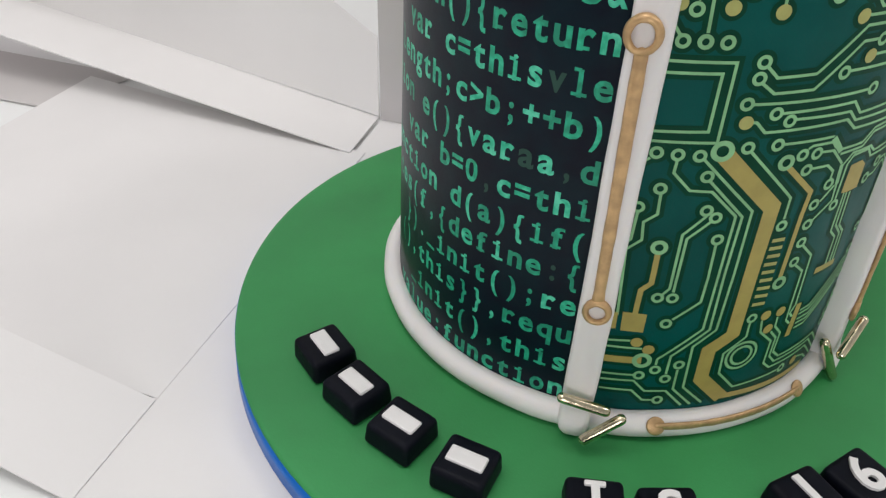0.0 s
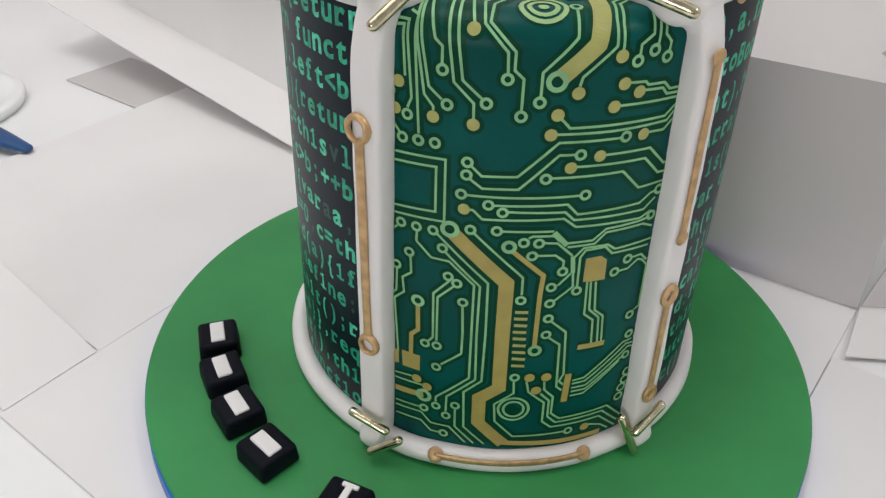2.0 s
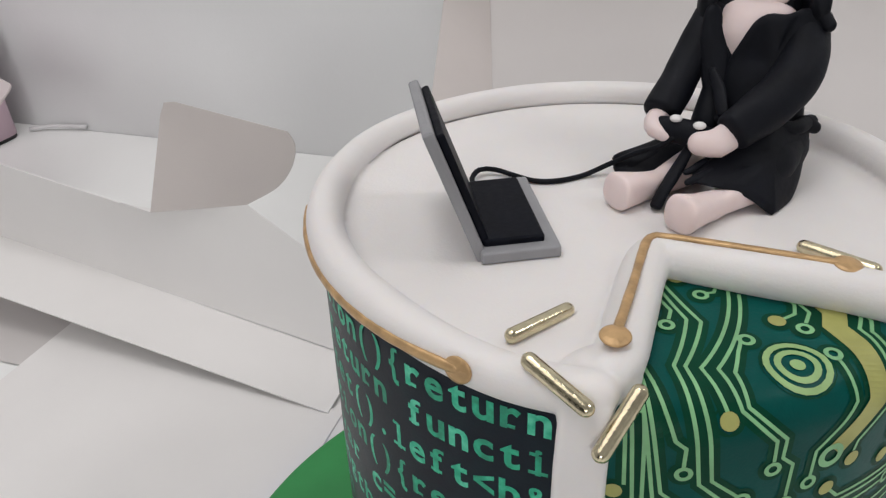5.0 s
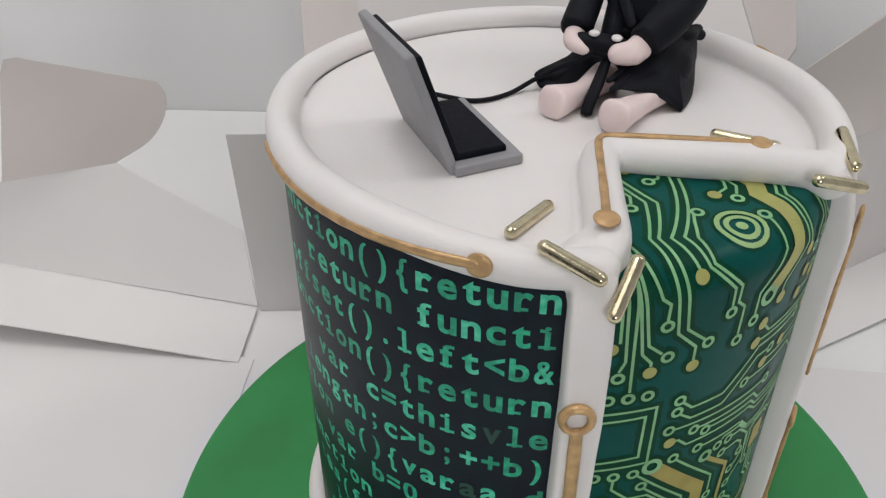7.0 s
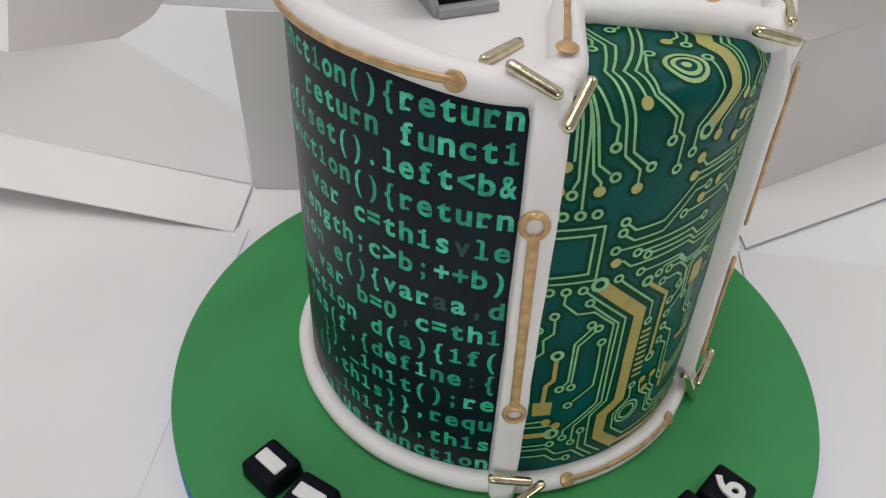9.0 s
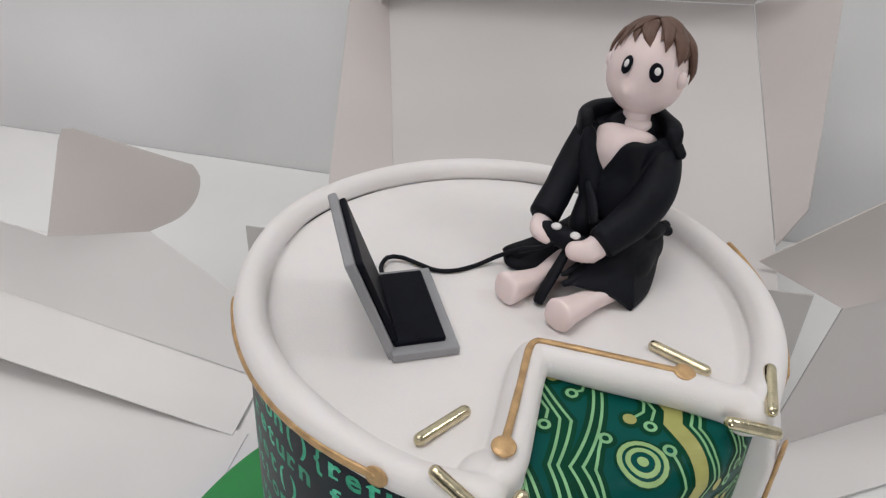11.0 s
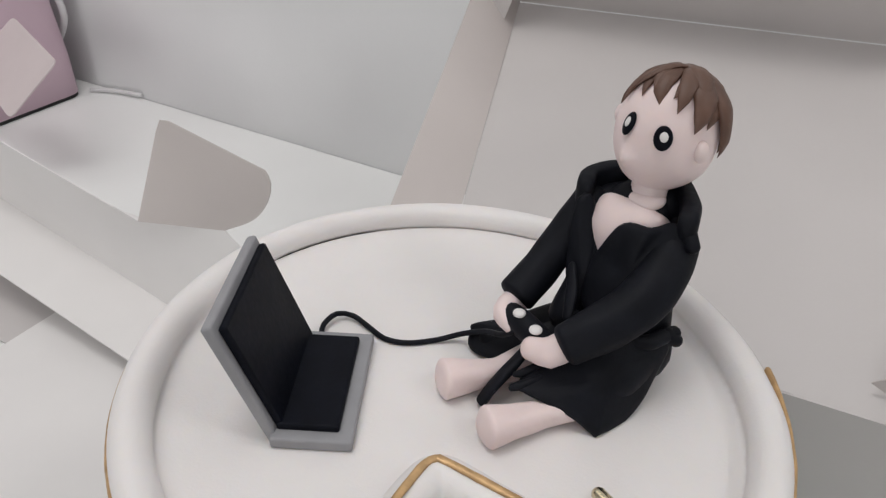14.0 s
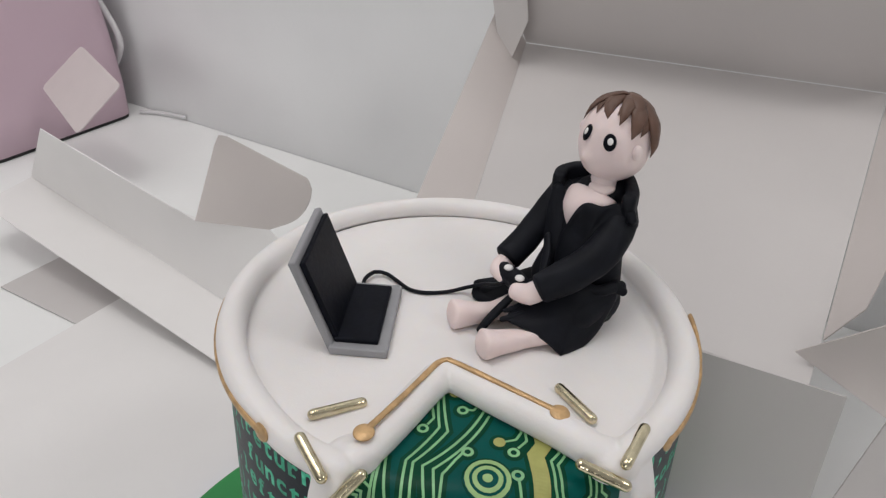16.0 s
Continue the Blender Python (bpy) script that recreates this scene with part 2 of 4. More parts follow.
ROOM = Matrix.Translation(MID) @ Matrix.Rotation(math.atan2(ALONG.y, ALONG.x), 4, "Z")


def slab(name, size, centre, mat, label):
    bm = bmesh.new()
    block(bm, size, ROOM @ Matrix.Translation(centre))
    return tagged(part(name, bm, mat, smooth=False), label, name.split("_")[0], kind="structure")


slab("wall_back", (4.0, 0.1, 2.5), (0, 0.282, 0.3), WALL, "pale grey painted wall behind the worktop")
slab("wall_side", (0.1, 4.0, 2.5), (2.05, -1.63, 0.3), WALL, "pale grey painted side wall of the room")
bm = bmesh.new()
for wide, high, u, z in ((1.95, 2.5, -1.025, 0.3), (0.55, 2.5, 1.725, 0.3), (1.5, 1.05, 0.70, -0.425), (1.5, 0.25, 0.70, 1.425)):
    block(bm, (wide, 0.1, high), ROOM @ Matrix.Translation((u, -3.6, z)))
tagged(part("wall_far", bm, WALL_DIM, smooth=False), "unseen wall, kept dark, with an added window behind the camera", "wall", kind="structure")
# Unseen window, added so the front fill has an opening.
window = tagged(new("added_window_1"), "unseen white framed window, added for the front fill", "window", kind="structure")
for wide, high, u, z in ((1.5, 0.05, 0.70, 0.125), (1.5, 0.05, 0.70, 1.275), (0.05, 1.1, -0.025, 0.70), (0.05, 1.1, 1.425, 0.70), (0.04, 1.1, 0.70, 0.70)):
    bm = bmesh.new()
    block(bm, (wide, 0.06, high), ROOM @ Matrix.Translation((u, -3.61, z)), 0.006)
    part("added_window_frame", bm, CORD, window, smooth=False)
slab("wall_other", (0.1, 4.0, 2.5), (-2.05, -1.63, 0.3), WALL, "pale grey painted wall of the room")
slab("ceiling", (4.2, 4.1, 0.1), (0, -1.63, 1.6), CEILING, "white painted ceiling of the room")
slab("floor", (4.2, 4.1, 0.1), (0, -1.63, -0.95), FLOOR, "unseen floor of the room, kept dark grey")

bm = bmesh.new()
block(bm, (3.6, 0.86, 0.04), ROOM @ Matrix.Translation((0, -0.198, -0.0200)), 0.004)
tagged(part("worktop", bm, WORKTOP, smooth=False), "white laminate kitchen worktop against the wall", "worktop", kind="structure")

# ---------- the opened cake box ----------
box = thing("cake_box", "opened white cardboard cake box under and behind the cake", "box", box_place(0, -140, 0))


def card(name, corners, mat=CARD, label="", thick=0.0007):
    """A piece of card through the corners, softly bent where they don't lie in one plane."""
    flat = bmesh.new()
    rim = [flat.verts.new(box_place(*c)) for c in corners]
    bmesh.ops.poke(flat, faces=[flat.faces.new(rim)])
    for _ in range(3):
        bmesh.ops.subdivide_edges(flat, edges=flat.edges[:], cuts=1, use_grid_fill=True)
    inner = [v for v in flat.verts if not v.is_boundary]
    for _ in range(40):
        bmesh.ops.smooth_vert(flat, verts=inner, factor=0.5, use_axis_x=True, use_axis_y=True, use_axis_z=True)
    flat.normal_update()
    flat.verts.index_update()
    bm = bmesh.new()
    leaves = [[bm.verts.new(v.co + v.normal * thick * h) for v in flat.verts] for h in (0.5, -0.5)]
    for f in flat.faces:
        bm.faces.new([leaves[0][v.index] for v in f.verts])
        bm.faces.new([leaves[1][v.index] for v in reversed(f.verts)])
    for e in flat.edges:
        if e.is_boundary:
            a, b = (v.index for v in e.verts)
            bm.faces.new([bm.verts.new(v.co) for v in (leaves[0][a], leaves[1][a], leaves[1][b], leaves[0][b])])
    flat.free()
    return part(name, bm, mat, box, label)


def rounded(corners, which, radius, steps=6):
    """The corners with the named ones cut round."""
    out = []
    for i, c in enumerate(corners):
        if i not in which:
            out.append(c)
            continue
        p, a, b = Vector(c), Vector(corners[i - 1]), Vector(corners[(i + 1) % len(corners)])
        s, e = p + (a - p).normalized() * radius, p + (b - p).normalized() * radius
        for k in range(steps + 1):
            t = k / steps
            out.append(tuple(s * (1 - t) ** 2 + p * 2 * t * (1 - t) + e * t * t))
    return out


card("base", [(-137, -21, 1), (134, -7, 1), (121, -285, 1), (-127, -284, 1)])
# The rear wall's shade comes from this darker card colour.
card("rear_wall", [(-137, -22, 2), (134, -6, 2), (130, -12, 113), (-137, -22, 108)], SHADED_CARD, "upright rear wall of the box, shade put into its colour")
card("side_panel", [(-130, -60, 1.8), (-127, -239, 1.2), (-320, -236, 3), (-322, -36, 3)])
# Grey sheet drawn where the raised strip's shadow lies on the worktop.
card("strip_shadow", [(-408, -79, 1), (-409, -22, 1), (-300, -22, 1), (-318, -77, 1)], SHADED_CARD, "grey sheet drawn as the strip's shadow on the worktop")
card("front_strip", [(-127, -240, 1.6), (-126, -282, 1.6), (-300, -275, 30), (-300, -234, 30)])
card("gusset_strip", [(-137, -63.5, 2.4), (-139, -21, 2.4), (-476, 2, 40), (-465, -48, 40)])
card("wing", [(-139, -20, 3), (-476, 2, 40.5), (-416, -14.5, 103), (-262, -14, 74), (-206, -2, 80), (-144, -8, 44)])
tuck_edge = smooth_line([(-178, 5, 122), (-174, 4, 116), (-176, 2, 105), (-186, 0, 92), (-206, -2, 80)], 4.0)
card("tuck_flap", [(-262, -14, 74), (-256, 6, 124), (-252.5, 7, 131), (-246, 7, 132)] + [tuple(p) for p in tuck_edge], GREYER_CARD)
card("side_panel", [(133, -48, 1.2), (121.4, -239, 1.2), (318, -236, 3), (330, -60, 3)])
card("front_strip", [(121, -241, 1.6), (121, -284, 1.6), (300, -275, 10), (300, -236, 10)])
card("gusset_strip", [(137, -46, 2.6), (135, -5, 2.6), (300, 103, 4), (345, 78, 4)])
# Right wing gets its shade from the card colour, unlike the left.
card("wing", [(135, -5, 3.4), (300, 103, 4.6), (285, 70, 110), (210, 36, 105), (149, 1, 100)], SHADED_CARD)
card("tuck_flap", rounded([(149, 0, 100), (210, 35, 105), (205, 25, 150), (190, 15, 168), (157, 0, 166), (105.3, -3.5, 121)], (3, 4), 10), GREYER_CARD)
# Lid and corner gusset are coloured darker in place of shade.
card("lid", [(-62, -16, 109), (115, -12, 112), (109, 190, 184), (-125, 190, 172)], SHADED_CARD, "warm white lid panel folded back, coloured darker for shade")
# Rear flap tilted forward to darken itself and shade the lid's top.
card("lid_flap", [(-125, 191, 173), (109, 191, 185), (122, 150, 246), (-132, 150, 236)], SHADED_CARD)
card("lid_flap", [(-125, 190, 173), (-63, -14, 110), (-100, -10, 113), (-146, 190, 205)], GREYER_CARD)
card("lid_flap", [(109.5, 190, 185), (115, 12, 121), (127, 24, 136), (150, 168, 212)], GREYER_CARD)
card("corner_gusset", [(-122, 160, 167), (-111, 160, 197), (-114, 156, 226), (-141, 158, 222), (-133, 160, 182)], SHADED_CARD)

# ---------- the cake board ----------
board = thing("cake_board", "round cake board covered in green fondant with a blue ribbon", "cake board", (-0.0040, -0.0120, 0.0016))
BOARD_AT = Matrix.Translation((-0.0040, -0.0120, 0))
bm = bmesh.new()
lathe(bm, [(0.0, 0.0125), (0.1340, 0.0125), (0.1354, 0.0123), (0.1361, 0.0118), (0.1363, 0.0111), (0.1355, 0.0106)], 160)
bmesh.ops.transform(bm, matrix=BOARD_AT, verts=bm.verts)
bmesh.ops.remove_doubles(bm, verts=bm.verts, dist=1e-6)
part("fondant_covering", bm, GREEN, board)
bm = bmesh.new()
lathe(bm, [(0.1350, 0.0112), (0.1364, 0.0111), (0.1371, 0.0017), (0.0, 0.0017)], 160)
bmesh.ops.transform(bm, matrix=BOARD_AT, verts=bm.verts)
bmesh.ops.remove_doubles(bm, verts=bm.verts, dist=1e-6)
part("ribbon", bm, BLUE, board, "shiny blue ribbon round the board's edge")

# ---------- the cake ----------


def outward(p):
    return Vector((p.x, p.y, 0)).normalized()


def side(z):
    """The cake's radius, in millimetres: it narrows a little towards the top."""
    return 80.94 - 0.0216 * z


def strip_reach(z, base=3.4):
    """The strips lean out over the rope at the cake's foot."""
    return side(z) + base + 2.6 * min(1.0, max(0.0, (25 - z) / 9)) ** 2 - 2.6 * max(0.0, (z - 150) / 16) ** 2


cake = thing("cake", "tall round cake with printed code and circuit panels", "cake", (0, 0, 0.0125))
bm = bmesh.new()
lathe(bm, [(0.0, 0.1690), (0.0705, 0.1690), (0.0750, 0.1680), (0.0768, 0.1650), (0.0769, 0.160), (0.0799, 0.013), (0.0, 0.013)], 128)
bmesh.ops.remove_doubles(bm, verts=bm.verts, dist=1e-6)
part("icing_body", bm, FONDANT, cake, "white fondant body")
RIM = Vector((-0.0011, -0.0014, 0))


def far_side(a):
    """How much of the rim at this angle is the thin roll at the back of the cake."""
    s = min(1.0, max(0.0, (78 - abs(a % 360 - 190)) / 38))
    return s * s * (3 - 2 * s)


def rim_reach(a):
    """The rim is a little out of round."""
    return 74.5 - 0.2 * math.cos(radians(2 * a)) + 1.1 * math.sin(radians(2 * a)) + 2.4 * far_side(a)


def rim_size(a):
    return 0.0047 - 0.0008 * far_side(a)


bm = bmesh.new()
edge = [around(a, rim_reach(a) - 0.8 - 2.75 * far_side(a) ** 2, 169) + RIM for a in range(52, 346, 3)]
edge += [mm(-13.2, -66.8, 169), mm(-7.8, -47.8, 169), mm(-1.3, -31.6, 169), mm(3.1, -29.0, 169), mm(9.1, -30.9, 169), mm(39.8, -46.1, 169), mm(57.4, -53.9, 169)]
low = bm.faces.new([bm.verts.new(p) for p in edge])
up = bmesh.ops.extrude_face_region(bm, geom=[low])
for v in up["geom"]:
    if isinstance(v, bmesh.types.BMVert):
        v.co.z = 0.1724


def rim_height(a):
    """The rolled rim sinks where it meets the strips at the front."""
    return 175.2 - 2.0 * min(1.0, max(0.0, 1.5 - abs((a - 345) / 22))) - 1.0 * max(0.0, 1 - abs((a - 50) / 25)) - 0.5 * far_side(a)


for first, last in ((50, 131), (248, 349)):
    turns = range(first, last, 3)
    rim_line, rim_radius = round_ends([around(a, rim_reach(a), rim_height(a)) + RIM for a in turns], [rim_size(a) for a in turns])
    tube(bm, rim_line, rim_radius, 20)
v_line = smooth_line([mm(-19.6, -71.5, 166.8), mm(-16.6, -70.3, 171.5), mm(-12.2, -66.2, 173.4), mm(-7.2, -52.7, 173.3), mm(-2.5, -39.7, 173.3), mm(0.3, -33.8, 173.5), mm(2.5, -31.7, 173.5), mm(6.6, -32.7, 173.6), mm(20.1, -39.2, 173.9), mm(36.4, -46.3, 174.0), mm(48.6, -51.3, 172.7), mm(56.0, -50.4, 170.0), mm(58.4, -47.1, 164.4)], 0.003)
v_line, v_radius = round_ends([p + Vector((0, 0.0003, 0.0006)) for p in v_line], [0.0051] * len(v_line))
tube(bm, v_line, v_radius, 20)
for a in (-14.4, 50.6):
    ball(bm, around(a, 74.8, 171.5), (0.0050, 0.0050, 0.0042), None)
for spot in (mm(-15.5, -67.0, 172.0), mm(52.6, -51.4, 171.6)):
    ball(bm, spot, (0.0078, 0.0070, 0.0057), None)
for start, turn, wide, low in ((-15.1, 0.8, 0.0048, 134), (52.4, -2.0, 0.0047, 104)):
    heights = [low + (171.5 - low) * k / 20 for k in range(21)]
    tube(bm, [around(start + turn * (z - 13.5) / 157, strip_reach(z, 3.4 if start < 0 else 2.5), z) for z in heights], wide, 24, False, 0.95, outward, square=0.36)
for v in bm.verts:
    near = (v.co - mm(-26.1, -54.0, 173.5)).length
    v.co.z -= 0.0024 * max(0.0, 1 - near / 0.032)
    v.co += noise.noise_vector(v.co * 55) * 0.0003
top_icing = part("top_icing", bm, FONDANT, cake, "flat white fondant top with a rolled rim")
melt = top_icing.modifiers.new("melt", "REMESH")
melt.mode, melt.voxel_size, melt.use_smooth_shade = "VOXEL", 0.0006, True
soft = top_icing.modifiers.new("soft", "SMOOTH")
soft.factor, soft.iterations = 0.5, 3
bm = bmesh.new()
roll = [around(a, rim_reach(a), rim_height(a)) + RIM for a in range(124, 257, 3)]
tube(bm, roll, [rim_size(a) + 0.00012 - 0.0006 * (1 - min(1, (a - 121) / 12, (256 - a) / 12)) for a in range(124, 257, 3)], 28)
for v in bm.verts:
    v.co += noise.noise_vector(v.co * 55) * 0.0003
part("rolled_rim", bm, FONDANT, cake, "thin rolled part of the rim")
TOP, BEND = 171.0, 9.0
SIDE = side(TOP - BEND)


def skin(degrees, v, lift=0.0):
    """A place on the printed panel: v runs up the side, over the rounded edge and inward on the top."""
    a = radians(degrees)
    low = TOP - BEND
    if v <= low:
        r, z = side(v) + lift, v
    elif v < low + BEND * math.pi / 2:
        s = (v - low) / BEND
        r, z = SIDE - BEND + (BEND + lift) * math.cos(s), low + (BEND + lift) * math.sin(s)
    else:
        r, z = SIDE - BEND - (v - low - BEND * math.pi / 2), TOP + lift
    return Vector((r * math.sin(a), -r * math.cos(a), z)) * 0.001


def reach(v):
    low = TOP - BEND
    if v <= low:
        return side(v)
    if v < low + BEND * math.pi / 2:
        return SIDE - BEND + BEND * math.cos((v - low) / BEND)
    return max(8.0, SIDE - BEND - (v - low - BEND * math.pi / 2))


# circuit panel: side, rounded edge and the wedge on top
bm = bmesh.new()
heights = [15 + 5 * i for i in range(30)] + [162.0 + BEND * math.pi / 2 * i / 18 for i in range(19)] + [177.5 + 4 * i for i in range(10)]
columns = 40
grid = []
for v in heights:
    row = []
    for k in range(columns + 1):
        s = k / columns
        a, b = -15.5, 51.0
        row.append(bm.verts.new(skin(a + (b - a) * s, v, 0.0)))
    grid.append(row)
for r in range(len(grid) - 1):
    for k in range(columns):
        bm.faces.new((grid[r][k], grid[r][k + 1], grid[r + 1][k + 1], grid[r + 1][k]))
panel = part("circuit_panel", bm, CIRCUIT, cake, "teal printed circuit board panel")

# code panels
for a, b, top in ((-150.0, -16.0, 172.0), (52.0, 150.0, 172.0)):
    bm = bmesh.new()
    lathe(bm, [(side(16) * 0.001, 0.016), (side(165) * 0.001, 0.165), (0.0770, 0.169), (0.0764, top * 0.001)], 70, start=a, end=b)
    ob = part("code_panel", bm, CODE, cake, "dark panel printed with green program code")
    if a < 0:
        code_left = ob
    else:
        code_right = ob

# ropes and strips of white icing


def rope(name, line, radius, closed=False, flat=1.0, up=None, label="", square=1.0):
    bm = bmesh.new()
    if closed:
        tube(bm, line, radius, 18, True, flat, up, square=square)
    else:
        line, rad = round_ends(line, [radius] * len(line))
        tube(bm, line, rad, 24, False, flat, up, square=square)
    for v in bm.verts:
        v.co += noise.noise_vector(v.co * 55) * 0.00045
    return part(name, bm, FONDANT, cake, label)


rope("base_rope", [around(a, 82.2, 16.4) + Vector((-0.0005, -0.0011, 0)) for a in range(0, 360, 3)], 0.0040, True, label="white icing rope round the bottom edge")
for start, turn, wide, high in ((-15.1, 0.8, 0.0048, 136), (52.4, -2.0, 0.0047, 106)):
    rope("upright_strip", [around(start + turn * (z - 13.5) / 157, strip_reach(z, 3.4 if start < 0 else 2.5), z) for z in (17.0 + (high - 17.0) * k / 50 for k in range(51))], wide, flat=0.95, up=outward, square=0.38, label="flat white icing strip up the side")

# gold painted lines


def gold_line(line, radius=0.0011, flat=0.55, up=None, name="gold_line"):
    bm = bmesh.new()
    line, rad = round_ends(line, [radius * (1 + 0.14 * noise.noise(p * 300)) for p in line], 3)
    tube(bm, line, rad, 10, False, flat, up)
    return part(name, bm, GOLD, cake, "gold painted line")


def gold_dot(centre, normal, radius=0.0029, name="gold_dot"):
    bm = bmesh.new()
    turn = Vector(normal).to_track_quat("Z", "Y").to_matrix().to_4x4()
    ball(bm, centre, (radius, radius, 0.0007), turn)
    return part(name, bm, GOLD, cake, "gold painted dot")


def gold_ring(centre, normal, wide, tall, thick=0.00125):
    bm = bmesh.new()
    turn = Matrix.Translation(centre) @ Vector(normal).to_track_quat("Z", "Y").to_matrix().to_4x4()
    line = [turn @ Vector((wide * math.cos(k * math.tau / 28), tall * math.sin(k * math.tau / 28), 0)) for k in range(28)]
    tube(bm, line, [thick * (1 + 0.18 * noise.noise(p * 400)) for p in line], 10, True, 0.7)
    return part("gold_ring", bm, GOLD, cake, "gold painted ring")


ROPE_AT = Vector((-0.0005, -0.0011, 0))
gold_line([around(-15.3 + 0.5 * k / 20, side(134) + 8.5 + 0.07 * k, 134.4 - 67.5 * k / 20) for k in range(21)], 0.0016, 0.5, outward)
gold_ring(around(-15.5, side(138) + 8.6, 138.6), around(-15.5, 1000, 0), 0.0034, 0.0038)
gold_ring(around(-14.6, side(62) + 8.6, 62.6), around(-14.6, 1000, 0), 0.0031, 0.0034)
gold_line([around(50.3 + 0.7 * k / 20, side(160) + 7.6 + 0.058 * k, 159.6 - 55 * k / 20) for k in range(21)], 0.0012, 0.6, outward)
gold_dot(around(50.3, side(160) + 7.6, 160.0), around(50.3, 1000, 0), 0.0024)
gold_dot(around(51.0, side(104) + 7.6, 104.2), around(51.0, 1000, 0), 0.0024)
gold_line([around(50.9 + 0.5 * k / 16, side(80) + 7.6 + 0.05 * k, 79.8 - 37 * k / 16) for k in range(17)], 0.0012, 0.6, outward)
gold_ring(around(50.9, side(82) + 7.6, 82.8), around(50.9, 1000, 0), 0.0024, 0.0031)
gold_ring(around(51.5, side(40) + 7.6, 39.9), around(51.5, 1000, 0), 0.0022, 0.0028)
gold_line([around(1.8 + 34.6 * k / 24, 85.6, 18.9) + ROPE_AT for k in range(25)], 0.0014, 0.5, outward)
gold_dot(around(1.4, 85.5, 19.0) + ROPE_AT, around(1.4, 1000, 700), 0.0029)
gold_dot(around(36.8, 85.5, 19.0) + ROPE_AT, around(36.8, 1000, 700), 0.0028)
gold_line([around(-32 - 57 * k / 40, rim_reach(-32 - 57 * k / 40) + 4.7, 174.2) + RIM for k in range(41)], 0.0013, 0.6, outward)
gold_dot(around(-31.4, rim_reach(-31) + 4.6, 174.0) + RIM, around(-31.4, 1000, 100), 0.0030)
gold_line([around(60 + 42 * k / 40, rim_reach(60 + 42 * k / 40) + 4.75, 173.4 + 4.0 * max(0, k - 10) / 30) + RIM for k in range(41)], 0.0013, 0.6, outward)
gold_dot(around(59.7, rim_reach(60) + 4.5, 173.0) + RIM, around(59.7, 1000, 200), 0.0027)
v_gold = smooth_line([mm(-12.9, -65.5, 179.3), mm(-7.3, -51.1, 179.2), mm(-2.0, -36.8, 179.3), mm(-0.2, -32.6, 179.4), mm(1.7, -30.7, 179.3), mm(4.7, -31.3, 179.4), mm(20.2, -37.9, 179.7), mm(37.1, -45.0, 179.7)], 0.002)
gold_line(v_gold, 0.0010, 0.6, (0, 0, 1))
gold_dot(mm(-13.0, -65.8, 179.2), (0, -0.1, 1), 0.0030)
gold_dot(mm(37.3, -45.1, 179.6), (0.05, -0.1, 1), 0.0029)

# gold sugar rods


def sugar_rod(a, b, radius=0.00165):
    bm = bmesh.new()
    line, rad = round_ends([a + (b - a) * (0.1 + 0.8 * k / 6) for k in range(7)], [radius] * 7)
    tube(bm, line, rad, 16)
    return part("sugar_rod", bm, ROD, cake, "metallic gold sugar rod")


sugar_rod(mm(-32.5, -58.1, 173.2), mm(-17.9, -47.3, 172.6))
sugar_rod(mm(-30.0, -70.2, 178.8), mm(-19.0, -80.3, 174.0))
sugar_rod(mm(-9.5, -75.4, 175.7), mm(-18.6, -83.8, 166.5))
sugar_rod(mm(35.2, -26.5, 173.4), mm(47.8, -40.5, 174.1))
sugar_rod(mm(61.0, -43.4, 179.4), mm(55.6, -57.8, 176.0))
sugar_rod(mm(43.1, -58.7, 175.9), mm(58.3, -60.1, 171.7))
sugar_rod(mm(-29.8, -87.7, 32.3), mm(-14.1, -90.2, 28.4))
sugar_rod(mm(-22.0, -92.0, 17.4), mm(-9.4, -90.2, 26.8))
sugar_rod(mm(60.5, -57.8, 29.9), mm(68.5, -58.8, 12.8))
sugar_rod(mm(66.1, -60.6, 23.8), mm(74.3, -52.7, 35.7))

# ---------- the letter tiles on the board ----------


def tile(x, y, turn, wide=0.0172, deep=0.0164):
    ob = thing("letter_tile", "black fondant key tile with white mark on green board", "tile", (x * 0.001, y * 0.001, 0.0125), group="key tiles on the board")
    m = Matrix.Translation((x * 0.001, y * 0.001, 0)) @ Matrix.Rotation(radians(turn), 4, "Z")
    bm = bmesh.new()
    made = bmesh.ops.create_cube(bm, size=1.0, matrix=Matrix.Translation((0, 0, 0.0168)) @ Matrix.Diagonal((wide, deep, 0.0086, 1)))
    for v in made["verts"]:
        if v.co.z > 0.017:
            v.co.x *= 0.93
            v.co.y *= 0.93
    bmesh.ops.bevel(bm, geom=list(bm.edges), offset=0.0021, segments=4, profile=0.6, affect="EDGES")
    bmesh.ops.transform(bm, matrix=m, verts=bm.verts)
    for v in bm.verts:
        v.co += noise.noise_vector(v.co * 120) * 0.0003
    part("tile_body", bm, BLACK, ob)
    return ob, m


def glyph_mesh(char, size, bold=0.0):
    """The outline of one character of the built-in font as points and faces."""
    cu = bpy.data.curves.new("glyph", "FONT")
    cu.body, cu.size, cu.offset, cu.resolution_u = char, size, bold, 3
    ob = bpy.data.objects.new("glyph", cu)
    scene.collection.objects.link(ob)
    bpy.context.view_layer.update()
    me = bpy.data.meshes.new_from_object(ob.evaluated_get(bpy.context.evaluated_depsgraph_get()))
    verts = [v.co.copy() for v in me.vertices]
    faces = [tuple(p.vertices) for p in me.polygons]
    bpy.data.objects.remove(ob)
    bpy.data.curves.remove(cu)
    bpy.data.meshes.remove(me)
    return verts, faces


